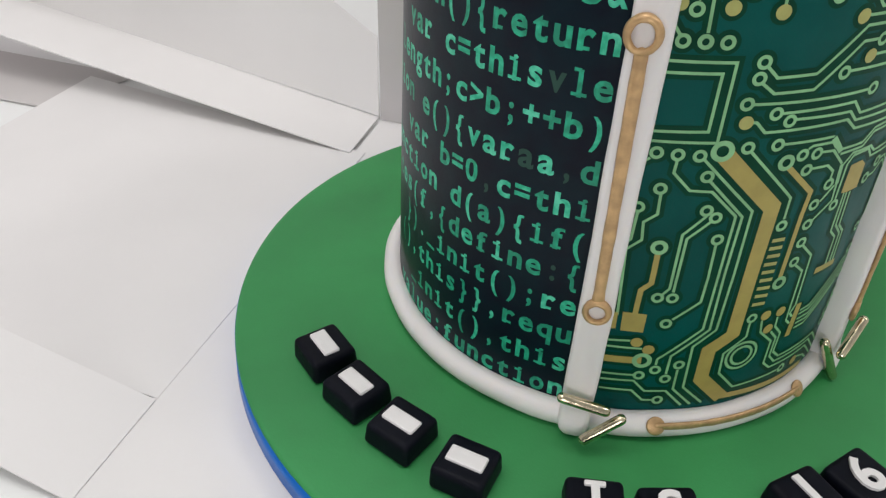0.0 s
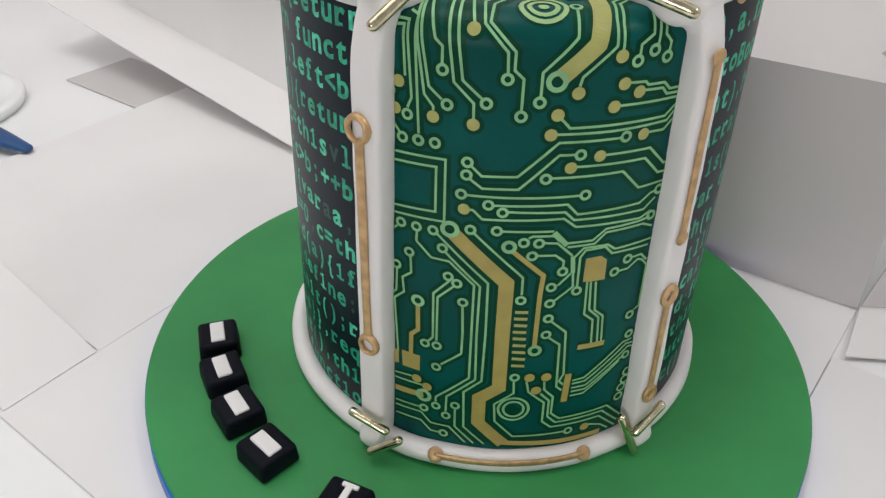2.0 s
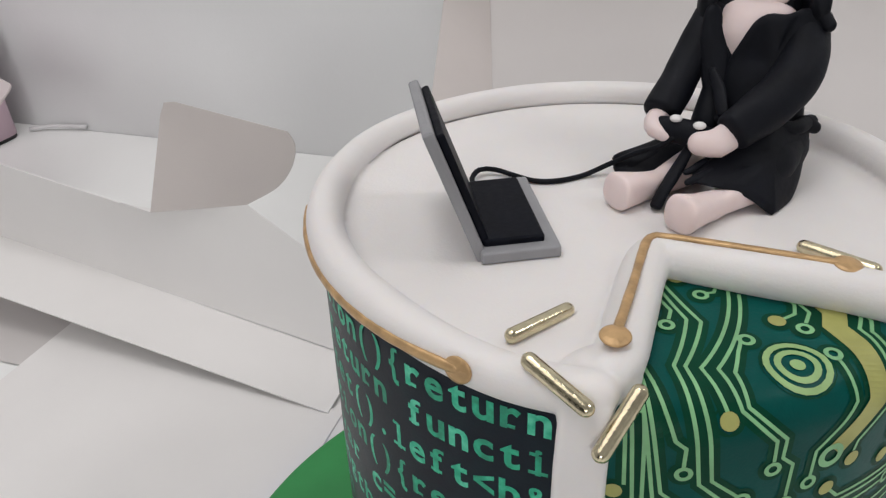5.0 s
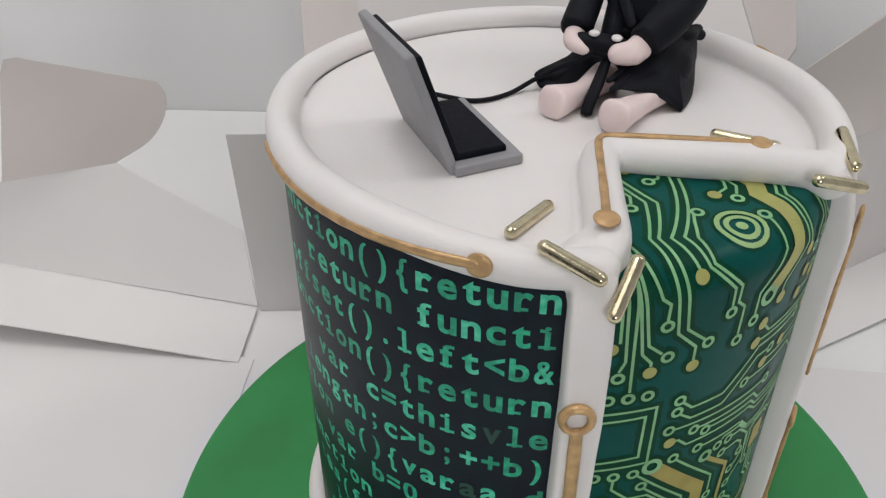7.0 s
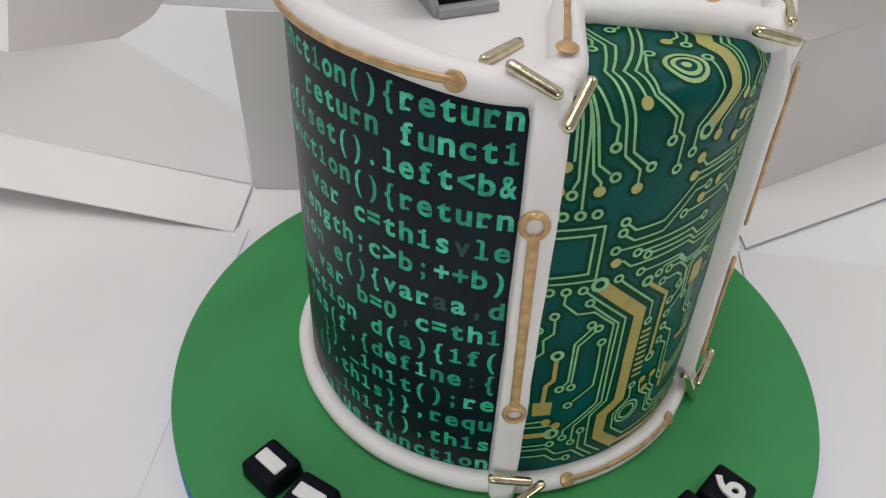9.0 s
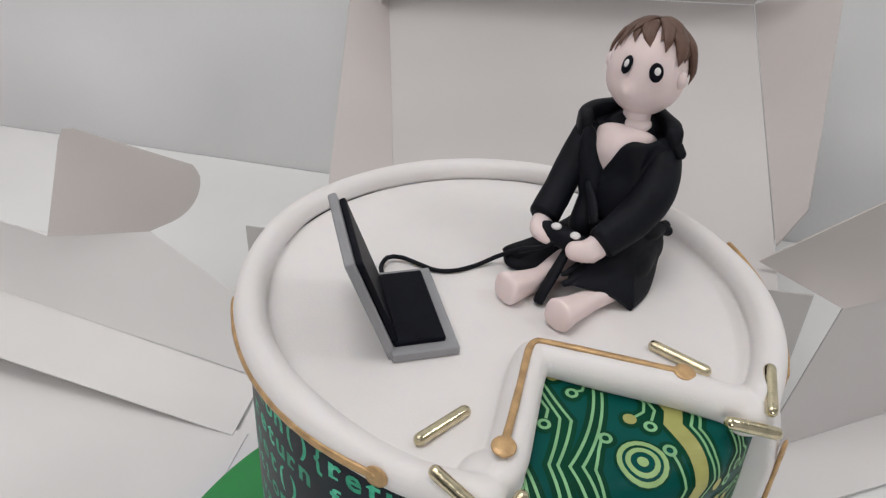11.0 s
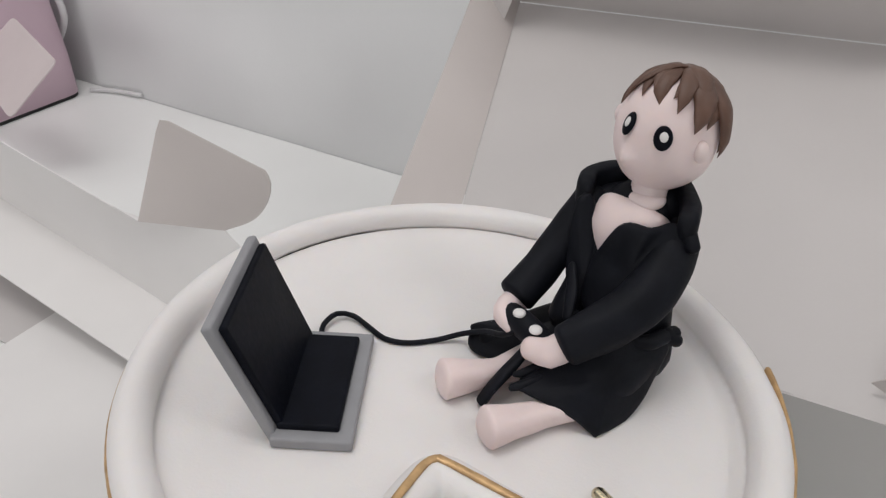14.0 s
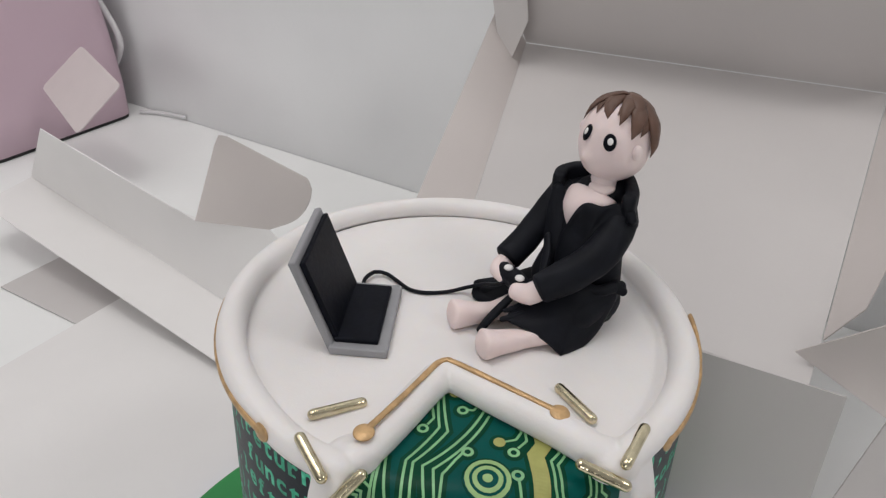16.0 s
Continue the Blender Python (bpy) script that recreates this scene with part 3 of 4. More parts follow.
def tile_letter(ob, m, char):
    bm = bmesh.new()
    z = 0.0220
    if char:
        verts, faces = glyph_mesh(char, 0.0156, 0.00038)
        xs, ys = [v.x for v in verts], [v.y for v in verts]
        cx, cy = (min(xs) + max(xs)) / 2, (min(ys) + max(ys)) / 2
        made = [bm.verts.new((v.x - cx, v.y - cy, z)) for v in verts]
        fs = []
        for f in faces:
            try:
                fs.append(bm.faces.new([made[i] for i in f]))
            except ValueError:
                pass
        more = bmesh.ops.extrude_face_region(bm, geom=fs)
        for v in more["geom"]:
            if isinstance(v, bmesh.types.BMVert):
                v.co.z -= 0.0016
        serif = {"I": ((0, 0.0051, 0.0060), (0, -0.0051, 0.0060)), "1": ((0.0006, -0.0051, 0.0066),)}
        for sx, sy, sw in serif.get(char, ()):
            block(bm, (sw, 0.0017, 0.0013), Matrix.Translation((sx, sy, z - 0.0006)), 0.0004)
    else:
        block(bm, (0.0116, 0.0056, 0.0016), Matrix.Translation((0, 0, z - 0.0008)), 0.0006, 3)
    bmesh.ops.transform(bm, matrix=m, verts=bm.verts)
    part("raised_letter" if char else "raised_bar", bm, LETTER, ob, "white fondant character" if char else "plain white fondant bar", smooth=False)


for x, y, turn, char in ((-102.4, -56.5, -55, ""), (-90.2, -73.4, -45, ""), (-75.0, -88.6, -37, ""), (-55.7, -102.2, -26, ""),
                         (-21.0, -114.7, -6, "I"), (-0.6, -117.0, 2, "S"), (38.6, -110.5, 26, "1"), (56.6, -104.0, 32, "6")):
    ob, m = tile(x, y, turn)
    tile_letter(ob, m, char)

# ---------- the toy laptop ----------
laptop = thing("toy_laptop", "open grey fondant laptop with black screen and keyboard, on the cake", "laptop", (-0.033, -0.013, 0.1722))


def laptop_slab(name, m, size, mat, bevel, parent, label=""):
    bm = bmesh.new()
    block(bm, size, m, bevel, 3)
    return part(name, bm, mat, parent, label, smooth=False)


HINGE = Matrix.Translation(mm(-39.4, -9.4, 172.3)) @ Matrix.Rotation(radians(8), 4, "Z")
lap_base = laptop_slab("base", HINGE @ Matrix.Translation(mm(9.5, -1.9, 1.6)), (0.0186, 0.0378, 0.0030), GREY, 0.0006, laptop, "grey keyboard base")
laptop_slab("keyboard", HINGE @ Matrix.Translation(mm(8.4, -2.0, 3.8)), (0.0143, 0.0316, 0.0020), BLACK, 0.0006, lap_base, "black keyboard block")
LID = HINGE @ Matrix.Translation(mm(2.2, -0.8, 0.2)) @ Matrix.Rotation(radians(-19), 4, "Y")
lap_lid = laptop_slab("screen_lid", LID @ Matrix.Translation(mm(-1.3, -0.5, 17.2)), (0.0026, 0.0356, 0.0346), GREY, 0.0007, laptop, "grey screen lid")
laptop_slab("screen", LID @ Matrix.Translation(mm(0.9, -0.1, 17.3)), (0.0020, 0.0326, 0.0302), BLACK, 0.0006, lap_lid, "black screen")

# ---------- the figure ----------


def drape(bm, rim, middle, thick, index=0):
    """A soft hanging piece of paste: a fan of faces from its middle to its rim, with thickness."""
    line = smooth_line(rim, 0.0012, True)
    centre = Vector(middle)
    flat = sum((((line[i] - centre).cross(line[(i + 1) % len(line)] - centre)) for i in range(len(line))), Vector()).normalized()
    rings = []
    for lift, share in ((0.5, (0.45, 0.80, 0.95)), (0.0, (1.0,)), (-0.5, (0.95, 0.80, 0.45))):
        for s in share:
            rings.append([bm.verts.new(centre + (p - centre) * s + flat * thick * lift * (1.0 if s < 0.9 else 0.8)) for p in line])
    for a, b in zip(rings, rings[1:]):
        for k in range(len(line)):
            bm.faces.new((a[k], a[(k + 1) % len(line)], b[(k + 1) % len(line)], b[k])).material_index = index
    for ring, lift in ((rings[0], 0.5), (rings[-1], -0.5)):
        tip = bm.verts.new(centre + flat * thick * lift)
        for k in range(len(line)):
            bm.faces.new((ring[k], ring[(k + 1) % len(line)], tip)).material_index = index


def figure():
    bm = bmesh.new()
    robe, flesh, hair, black, white = range(5)
    # torso and skirt of the robe
    limb(bm, [mm(41.6, 18.8, 176.6), mm(40.8, 22.3, 188.4), mm(39.6, 26.1, 200.3), mm(39.1, 27.2, 209.5)], [0.0108, 0.0112, 0.0114, 0.0094], 24, robe, 0.8, (0.64, 0.77, 0))
    limb(bm, [mm(43.7, 13.9, 178.7), mm(36.8, 3.6, 178.4), mm(30.8, -2.6, 177.2)], [0.0088, 0.0080, 0.0056], 18, robe, 0.85)
    limb(bm, [mm(37.6, 26.8, 177.3), mm(21.7, 19.4, 177.6), mm(13.0, 16.4, 176.2), mm(6.6, 14.6, 175.2)], [0.0088, 0.0060, 0.0044, 0.0030], 20, robe, 0.95, (0, 0, 1), square=0.6)
    drape(bm, [mm(50.6, 12.3, 185.6), mm(48.1, 5.4, 177.0), mm(42.7, -3.2, 172.6), mm(36.2, -10.6, 172.4), mm(35.2, -11.4, 172.4), mm(34.0, -11.2, 173.1), mm(25.3, -10.3, 178.7), mm(17.6, -8.2, 180.4), mm(16.5, -7.4, 180.6), mm(16.8, -4.8, 181.6), mm(25.0, 0.6, 185.3), mm(38.0, 5.1, 189.2)], mm(36.4, -2.7, 182.6), 0.0018, robe)
    limb(bm, [mm(21.0, -4.3, 181.9), mm(17.2, -6.7, 180.9), mm(15.4, -7.3, 180.4)], [0.0010, 0.0012, 0.0009], 10, robe)
    limb(bm, [mm(20.0, -1.6, 183.2), mm(17.0, -3.8, 182.2), mm(15.4, -4.0, 181.6)], [0.0010, 0.0011, 0.0008], 10, robe)
    drape(bm, [mm(29.8, 22.8, 183.7), mm(13.8, 20.0, 180.0), mm(2.6, 17.8, 177.0), mm(1.6, 17.0, 175.8), mm(2.4, 11.8, 173.8), mm(12.0, 7.4, 175.4), mm(25.9, 10.6, 184.3)], mm(14.6, 14.0, 179.6), 0.0022, robe)
    # arms
    limb(bm, [mm(48.2, 18.0, 208.5), mm(44.1, 9.2, 201.8), mm(36.1, 2.8, 196.3), mm(26.2, -2.0, 191.2)], [0.0052, 0.0058, 0.0056, 0.0050], 20, robe, square=0.85, blunt=True)
    limb(bm, [mm(28.0, 31.9, 209.7), mm(22.5, 27.2, 201.7), mm(17.0, 20.8, 194.1), mm(12.9, 15.8, 190.2)], [0.0046, 0.0048, 0.0048, 0.0046], 20, robe, square=0.85, blunt=True)
    limb(bm, [mm(30.5, 26.0, 205.0), mm(28.6, 20.6, 196.0), mm(25.6, 15.6, 186.5)], [0.0034, 0.0036, 0.0044], 18, robe)
    limb(bm, [mm(25.4, 16.2, 200.0), mm(26.0, 11.0, 196.4), mm(25.6, 6.4, 193.2)], [0.0014, 0.0019, 0.0015], 12, robe, 0.5)
    # standing collar, lapels and front panels
    collar = smooth_line([mm(26.2, 30.0, 213.2), mm(27.2, 34.6, 213.2), mm(33.1, 38.3, 213.6), mm(42.6, 37.8, 214.2), mm(49.0, 30.7, 214.2), mm(50.4, 21.1, 214.2), mm(49.4, 16.2, 214.0)], 0.0015)
    line, rad = round_ends(collar, [0.0023] * len(collar), 3)
    tube(bm, line, rad, 20, False, 2.1, (0, 0, 1), robe, square=0.4)
    limb(bm, [mm(27.6, 32.6, 208.0), mm(37.0, 35.0, 209.4), mm(46.6, 28.9, 209.0), mm(48.9, 19.4, 207.8)], [0.0046, 0.0056, 0.0056, 0.0050], 18, robe)
    limb(bm, [mm(50.2, 15.2, 213.2), mm(51.0, 13.6, 211.8)], [0.0019, 0.0017], 12, robe)
    drape(bm, [mm(35.8, 17.4, 213.2), mm(41.8, 15.4, 214.4), mm(46.6, 17.2, 215.2), mm(50.4, 15.2, 213.0), mm(47.2, 8.8, 202.7), mm(40.0, 6.8, 193.1), mm(30.9, 11.0, 190.1), mm(28.6, 16.6, 194.0), mm(30.5, 20.6, 202.2)], mm(38.3, 12.2, 202.4), 0.0026, robe)
    drape(bm, [mm(25.0, 27.4, 213.9), mm(28.8, 27.7, 214.0), mm(29.8, 24.4, 207.8), mm(30.4, 21.2, 202.0), mm(29.0, 16.2, 193.0), mm(25.5, 17.4, 192.0), mm(23.6, 23.2, 200.8)], mm(27.1, 22.1, 202.8), 0.0026, robe)
    # belt, knot and hanging ends
    limb(bm, [mm(51.3, 13.3, 186.5), mm(43.9, 7.1, 187.5), mm(33.9, 8.5, 188.7), mm(25.9, 13.8, 188.2)], [0.0020, 0.0019, 0.0019, 0.0016], 10, robe)
    limb(bm, [mm(49.9, 12.1, 186.6), mm(52.2, 12.2, 185.4)], [0.0022, 0.0017], 12, robe)
    limb(bm, [mm(18.5, 5.0, 185.7), mm(12.6, -2.6, 179.6), mm(8.2, -6.9, 173.9)], [0.0016, 0.0023, 0.0021], 14, robe, 0.6, blunt=True)
    ball(bm, mm(43.1, 31.4, 211.8), (0.0098, 0.0098, 0.0062), None, robe)
    # chest, neck and head
    limb(bm, [mm(35.6, 22.9, 199.5), mm(37.0, 23.8, 207.6), mm(38.4, 25.7, 211.4)], [0.0062, 0.0100, 0.0098], 24, flesh, 0.74, (0.64, 0.77, 0), blunt=True)
    limb(bm, [mm(40.1, 26.3, 212.5), mm(41.5, 28.2, 223.4)], [0.0045, 0.0042], 18, flesh)
    ball(bm, mm(40.4, 25.2, 216.4), (0.0046, 0.0046, 0.0022), None, flesh)
    head = mm(42.5, 30.4, 231.5)
    nose, muzzle = mm(-6.8, -7.0, -2.4).normalized(), mm(-6.3, -7.6, -6.8).normalized()
    for v in ball(bm, head, (0.0118, 0.0118, 0.0139), None, flesh, 96):
        d = (v.co - head).normalized()
        v.co += d * (0.0020 * math.exp(-(d.angle(nose) / 0.135) ** 2) + 0.0012 * math.exp(-(d.angle(muzzle) / 0.36) ** 2) + 0.0003 * math.exp(-((d.z + 0.45) / 0.3) ** 2))
    for at in (mm(7.4, -10.4, 0.2), mm(-11.0, 3.4, 2.0)):
        ball(bm, head + at * 0.95, (0.0017, 0.0017, 0.0026), None, flesh, 16)
    for at, wide in ((mm(-8.4, -6.4, 3.7), 0.0017), (mm(-1.9, -11.6, 3.2), 0.0021)):
        out = at.normalized()
        turn = (out + Vector((-0.22, 0.10, 0)) * (at.x < -0.005)).to_track_quat("Z", "Y").to_matrix().to_4x4()
        spot = head + out * 0.0121
        ball(bm, spot, (wide, 0.0028, 0.0008), turn, black, 20)
        ball(bm, spot + turn @ Vector((0.0002, 0.0004, 0.0007)), (wide * 0.46, 0.0012, 0.0003), turn, white, 14)
    # hair: a cap and flat pointed locks that run down from the crown
    crown_way = Vector((0.22, 0.30, 0.92)).normalized()
    cap = ball(bm, head, (0.0121, 0.0121, 0.0137), None, hair, 48)
    back = Vector((0.72, 0.66, 0.20)).normalized()
    bmesh.ops.delete(bm, geom=[v for v in cap if (v.co - head).normalized().dot(crown_way) < 0.73 and (v.co - head).normalized().dot(back) < 0.45 + 0.05 * noise.noise(v.co * 300)], context="VERTS")
    locks = ((-11.9, 0.4, 5.6, 1.7), (-10.6, -2.4, 7.2, 1.8), (-7.4, -5.0, 9.2, 2.4), (-3.9, -8.4, 9.0, 3.6), (0.2, -10.3, 7.9, 2.9), (4.7, -11.4, 4.3, 4.2), (7.8, -9.2, 4.6, 3.2),
             (12.0, -5.6, -2.6, 4.2), (13.0, -1.2, -3.6, 4.0), (12.4, 4.0, -4.6, 4.0), (10.0, 8.6, -4.4, 3.9), (6.0, 11.8, -4.2, 3.8),
             (0.4, 13.2, -3.2, 3.8), (-5.0, 12.2, -2.2, 3.6), (-9.4, 9.4, -0.2, 3.2), (-12.0, 5.2, 2.8, 2.6))
    upper = ((-9.0, -2.4, 10.4, 1.5), (-5.2, -5.4, 11.2, 2.2), (-0.8, -8.2, 10.4, 2.6), (5.6, -7.4, 9.2, 3.4), (10.2, -3.6, 6.0, 3.4), (10.6, 3.4, 5.0, 3.6), (6.0, 9.6, 5.6, 3.6), (-1.0, 10.6, 6.6, 3.4), (-7.4, 6.8, 8.0, 2.8))
    for layer, (x, y, z, wide) in enumerate(locks + upper):
        tip = mm(x, y, z).normalized()
        sway = crown_way.cross(tip).normalized() * 0.12 * math.sin(x * 3 + y)
        rise = 0.0121 + 0.0004 * (layer * 2 % 3) + (0.0005 if layer >= len(locks) else 0.0)
        pts = [head + (crown_way * (1 - s) + tip * s + sway * math.sin(s * math.pi)).normalized() * (rise + 0.0005 * math.sin(s * math.pi)) * Vector((1, 1, 1.11)) for s in (0.04, 0.3, 0.55, 0.8, 1.0)]
        limb(bm, pts, [wide * 0.0004, wide * 0.00068, wide * 0.00074, wide * 0.00046, 0.0001], 16, hair, 0.5, lambda p: p - head)
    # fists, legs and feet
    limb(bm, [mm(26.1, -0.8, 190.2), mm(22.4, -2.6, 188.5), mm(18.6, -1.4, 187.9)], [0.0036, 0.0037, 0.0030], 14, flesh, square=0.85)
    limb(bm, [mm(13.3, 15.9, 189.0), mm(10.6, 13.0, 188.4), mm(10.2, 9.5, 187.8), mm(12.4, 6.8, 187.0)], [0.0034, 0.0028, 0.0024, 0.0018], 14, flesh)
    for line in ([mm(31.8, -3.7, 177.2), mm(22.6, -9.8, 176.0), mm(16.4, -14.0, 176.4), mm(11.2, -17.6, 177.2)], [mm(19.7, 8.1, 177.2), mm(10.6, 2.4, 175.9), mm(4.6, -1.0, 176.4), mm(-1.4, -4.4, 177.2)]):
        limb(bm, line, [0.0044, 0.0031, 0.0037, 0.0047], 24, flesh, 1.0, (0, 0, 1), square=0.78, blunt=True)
    cloth = {v for f in bm.faces if f.material_index == robe for v in f.verts}
    for v in bm.verts:
        v.co += noise.noise_vector(v.co * 140) * (0.0004 if v in cloth else 0.00022)
        if v in cloth:
            v.co += noise.noise_vector(Vector((v.co.x, v.co.y, v.co.z * 0.4)) * 75) * 0.0005
    ob = part("sitting_figure", bm, [ROBE, SKIN, HAIR, BLACK, LETTER])
    return tagged(ob, "small sitting modelling-paste figure in a black robe on the cake", "figurine")


figure()

# ---------- the toy game controller with its lead ----------
controller = thing("toy_controller", "black fondant game controller with white buttons and a long lead", "controller", (0.016, -0.001, 0.187))
bm = bmesh.new()
limb(bm, [mm(20.6, 0.7, 187.9), mm(16.4, 5.7, 188.2), mm(12.4, 10.4, 187.5)], [0.0033, 0.0034, 0.0033], 16)
part("controller_body", bm, ROBE, controller)
for x, y in ((18.7, 1.0), (14.3, 6.4)):
    bm = bmesh.new()
    ball(bm, mm(x, y, 191.7), (0.0016, 0.0016, 0.0009), None, 0, 16)
    part("button", bm, LETTER, controller, "white button")
bm = bmesh.new()
lead = smooth_line([mm(-36.8, 7.0, 173.6), mm(-37.8, 12.2, 174.0), mm(-35.6, 17.0, 174.4), mm(-31.2, 17.6, 174.0), mm(-26.2, 14.8, 173.4), mm(-20.7, 11.2, 173.2), mm(-14.5, 10.8, 173.2), mm(-7.2, 13.6, 173.2), mm(-0.6, 15.0, 175.4), mm(6.0, 11.6, 180.2), mm(10.5, 7.0, 183.8), mm(14.0, 4.5, 187.5)], 0.0015)
tube(bm, lead, 0.00075, 8)
part("lead", bm, ROBE, controller, "thin black lead")

# ---------- circuit print ----------
TRACK_LIFT, HALO_LIFT = 0.16, 0.05
LAYERS = []


def layer():
    """Every printed piece lies a hair above the one before it."""
    LAYERS.append(len(LAYERS) * 0.0004)
    return LAYERS[-1]


def flat_fan(bm, centre, outer, inner, lift, index, tall=1.0):
    d, v = centre
    steps = 20
    k = 180 / math.pi / reach(v)
    rims = []
    for r in (outer, inner):
        if r:
            rims.append([bm.verts.new(skin(d + r * math.cos(i * math.tau / steps) * k, v + r * math.sin(i * math.tau / steps), lift)) for i in range(steps)])
    if inner:
        for i in range(steps):
            j = (i + 1) % steps
            f = bm.faces.new((rims[0][i], rims[0][j], rims[1][j], rims[1][i]))
            f.material_index = index
    else:
        f = bm.faces.new(rims[0])
        f.material_index = index


def print_part(name, bm, ink):
    me = bpy.data.meshes.new(name)
    bm.to_mesh(me)
    bm.free()
    me.materials.append(HALO)
    me.materials.append(ink)
    ob = new(name, me)
    ob.parent = panel
    return ob


def via(d, v, outer=1.75, inner=0.85):
    bm = bmesh.new()
    k = layer()
    flat_fan(bm, (d, v), outer + 1.15, 0, HALO_LIFT + k, 0)
    flat_fan(bm, (d, v), outer, inner, TRACK_LIFT + 0.1 + k, 1)
    print_part("via_ring", bm, MINT)


def pad(d, v, outer=1.75):
    bm = bmesh.new()
    k = layer()
    flat_fan(bm, (d, v), outer + 1.15, 0, HALO_LIFT + k, 0)
    flat_fan(bm, (d, v), outer, 0, TRACK_LIFT + 0.1 + k, 1)
    print_part("solder_pad", bm, LIME if v > 112 else OLIVE)


def ribbon(bm, pts, wide, lift, index):
    edge = []
    for i, (d, v) in enumerate(pts):
        r = reach(v) * math.pi / 180
        normals = []
        if i:
            normals.append(Vector(((d - pts[i - 1][0]) * r, v - pts[i - 1][1])).normalized())
        if i < len(pts) - 1:
            normals.append(Vector(((pts[i + 1][0] - d) * r, pts[i + 1][1] - v)).normalized())
        way = sum(normals, Vector((0, 0))).normalized()
        side = Vector((-way.y, way.x))
        grow = 1 / max(0.5, abs(side.dot(Vector((-normals[0].y, normals[0].x)))))
        out = side * wide / 2 * grow
        edge.append(((d + out.x / r, v + out.y), (d - out.x / r, v - out.y)))
    rows = []
    for i in range(len(edge) - 1):
        a, b = edge[i], edge[i + 1]
        length = math.hypot((pts[i + 1][0] - pts[i][0]) * 1.4, pts[i + 1][1] - pts[i][1])
        count = max(1, int(length / 1.0))
        for k in range(count + (i == len(edge) - 2)):
            s = k / count
            rows.append([bm.verts.new(skin(a[q][0] + (b[q][0] - a[q][0]) * s, a[q][1] + (b[q][1] - a[q][1]) * s, lift)) for q in (0, 1)])
    for p, q in zip(rows, rows[1:]):
        f = bm.faces.new((p[0], p[1], q[1], q[0]))
        f.material_index = index


def track(wide, ink, *pts):
    bm = bmesh.new()
    k = layer()
    ribbon(bm, pts, wide + 2.4, HALO_LIFT + k, 0)
    ribbon(bm, pts, wide, TRACK_LIFT + k, 1)
    print_part("circuit_track", bm, ink)


def patch(ink, *pts):
    bm = bmesh.new()
    lift = layer()
    f = bm.faces.new([bm.verts.new(skin(d, v, TRACK_LIFT + lift)) for d, v in pts])
    f.material_index = 1
    print_part("solder_patch", bm, ink)


def target(d, v):
    bm = bmesh.new()
    flat_fan(bm, (d, v), 7.0, 0, HALO_LIFT + layer(), 0)
    for outer, inner in ((6.3, 5.0), (4.2, 2.9), (1.4, 0)):
        flat_fan(bm, (d, v), outer, inner, TRACK_LIFT + 0.1, 1)
    print_part("printed_target", bm, TARGET_INK)


def roundel(d, v):
    bm = bmesh.new()
    flat_fan(bm, (d, v), 6.4, 0, HALO_LIFT + layer(), 0)
    for outer, inner in ((5.6, 4.7), (3.9, 3.0)):
        flat_fan(bm, (d, v), outer, inner, TRACK_LIFT + 0.1, 1)
    print_part("printed_roundel", bm, MINT)


for spot in ((-9.2, 135.3), (-5.6, 135.4), (-2.1, 135.5), (-12.0, 148.4), (-12.2, 135.2), (4.7, 131.2), (4.6, 127.3), (3.7, 121.1), (9.4, 118.5), (12.4, 116.4)):
    via(*spot)
for spot in ((20.5, 127.4), (27.0, 134.4), (36.2, 138.5), (29.1, 121.8), (47.0, 119.2), (46.1, 110.7), (11.5, 110.2), (17.3, 106.6), (20.5, 106.4), (19.3, 102.0)):
    via(*spot)
for spot in ((26.3, 96.0), (24.2, 90.4), (24.3, 84.2), (30.1, 88.2), (17.8, 85.7), (41.8, 96.7), (38.8, 92.9), (45.4, 73.3), (24.4, 78.3), (24.3, 71.8)):
    via(*spot)
for spot in ((46.3, 64.8), (-9.6, 107.6), (-5.9, 107.5), (-2.1, 107.5), (0.1, 101.9), (6.0, 109.8), (-7.6, 97.8), (-10.8, 91.9), (1.6, 92.1), (3.6, 90.0)):
    via(*spot)
for spot in ((5.1, 83.2), (-3.5, 63.6), (-0.6, 63.7), (-0.6, 54.5), (-0.4, 36.6), (2.2, 33.0), (4.4, 38.6), (-3.5, 34.1), (1.7, 24.1), (18.1, 53.9), (33.1, 26.2), (46.5, 55.5)):
    via(*spot)
for spot in ((14.3, 105.0), (-5.4, 80.2), (22.1, 65.4)):
    via(*spot, 2.3, 1.1)
for spot in ((48.1, 46.9), (47.8, 43.4), (47.1, 40.0), (46.7, 35.9)):
    via(*spot, 2.0, 1.2)
for spot in ((21.5, 146.1), (20.6, 140.5), (34.1, 153.7), (37.6, 151.0), (32.6, 147.6), (40.2, 138.4), (31.1, 133.6), (25.3, 130.6), (4.4, 116.4)):
    pad(*spot)
for spot in ((-5.5, 46.9), (-2.8, 44.4), (21.6, 53.7), (23.5, 47.8), (25.6, 53.5), (37.6, 26.2)):
    pad(*spot)
track(0.75, MINT, (-12.3, 141.0), (-9.8, 136.5))
track(0.75, MINT, (-13.1, 130.5), (0.2, 131.0), (0.3, 111.1), (-12.7, 110.5))
track(0.75, MINT, (-13.1, 127.7), (-1.7, 128.3), (-1.7, 113.9), (-12.8, 113.0))
track(0.75, MINT, (22.1, 145.3), (24.2, 142.3), (44.8, 142.6), (47.4, 145.7))
track(0.75, MINT, (21.5, 140.6), (33.4, 140.6), (45.5, 141.1), (47.6, 144.3))
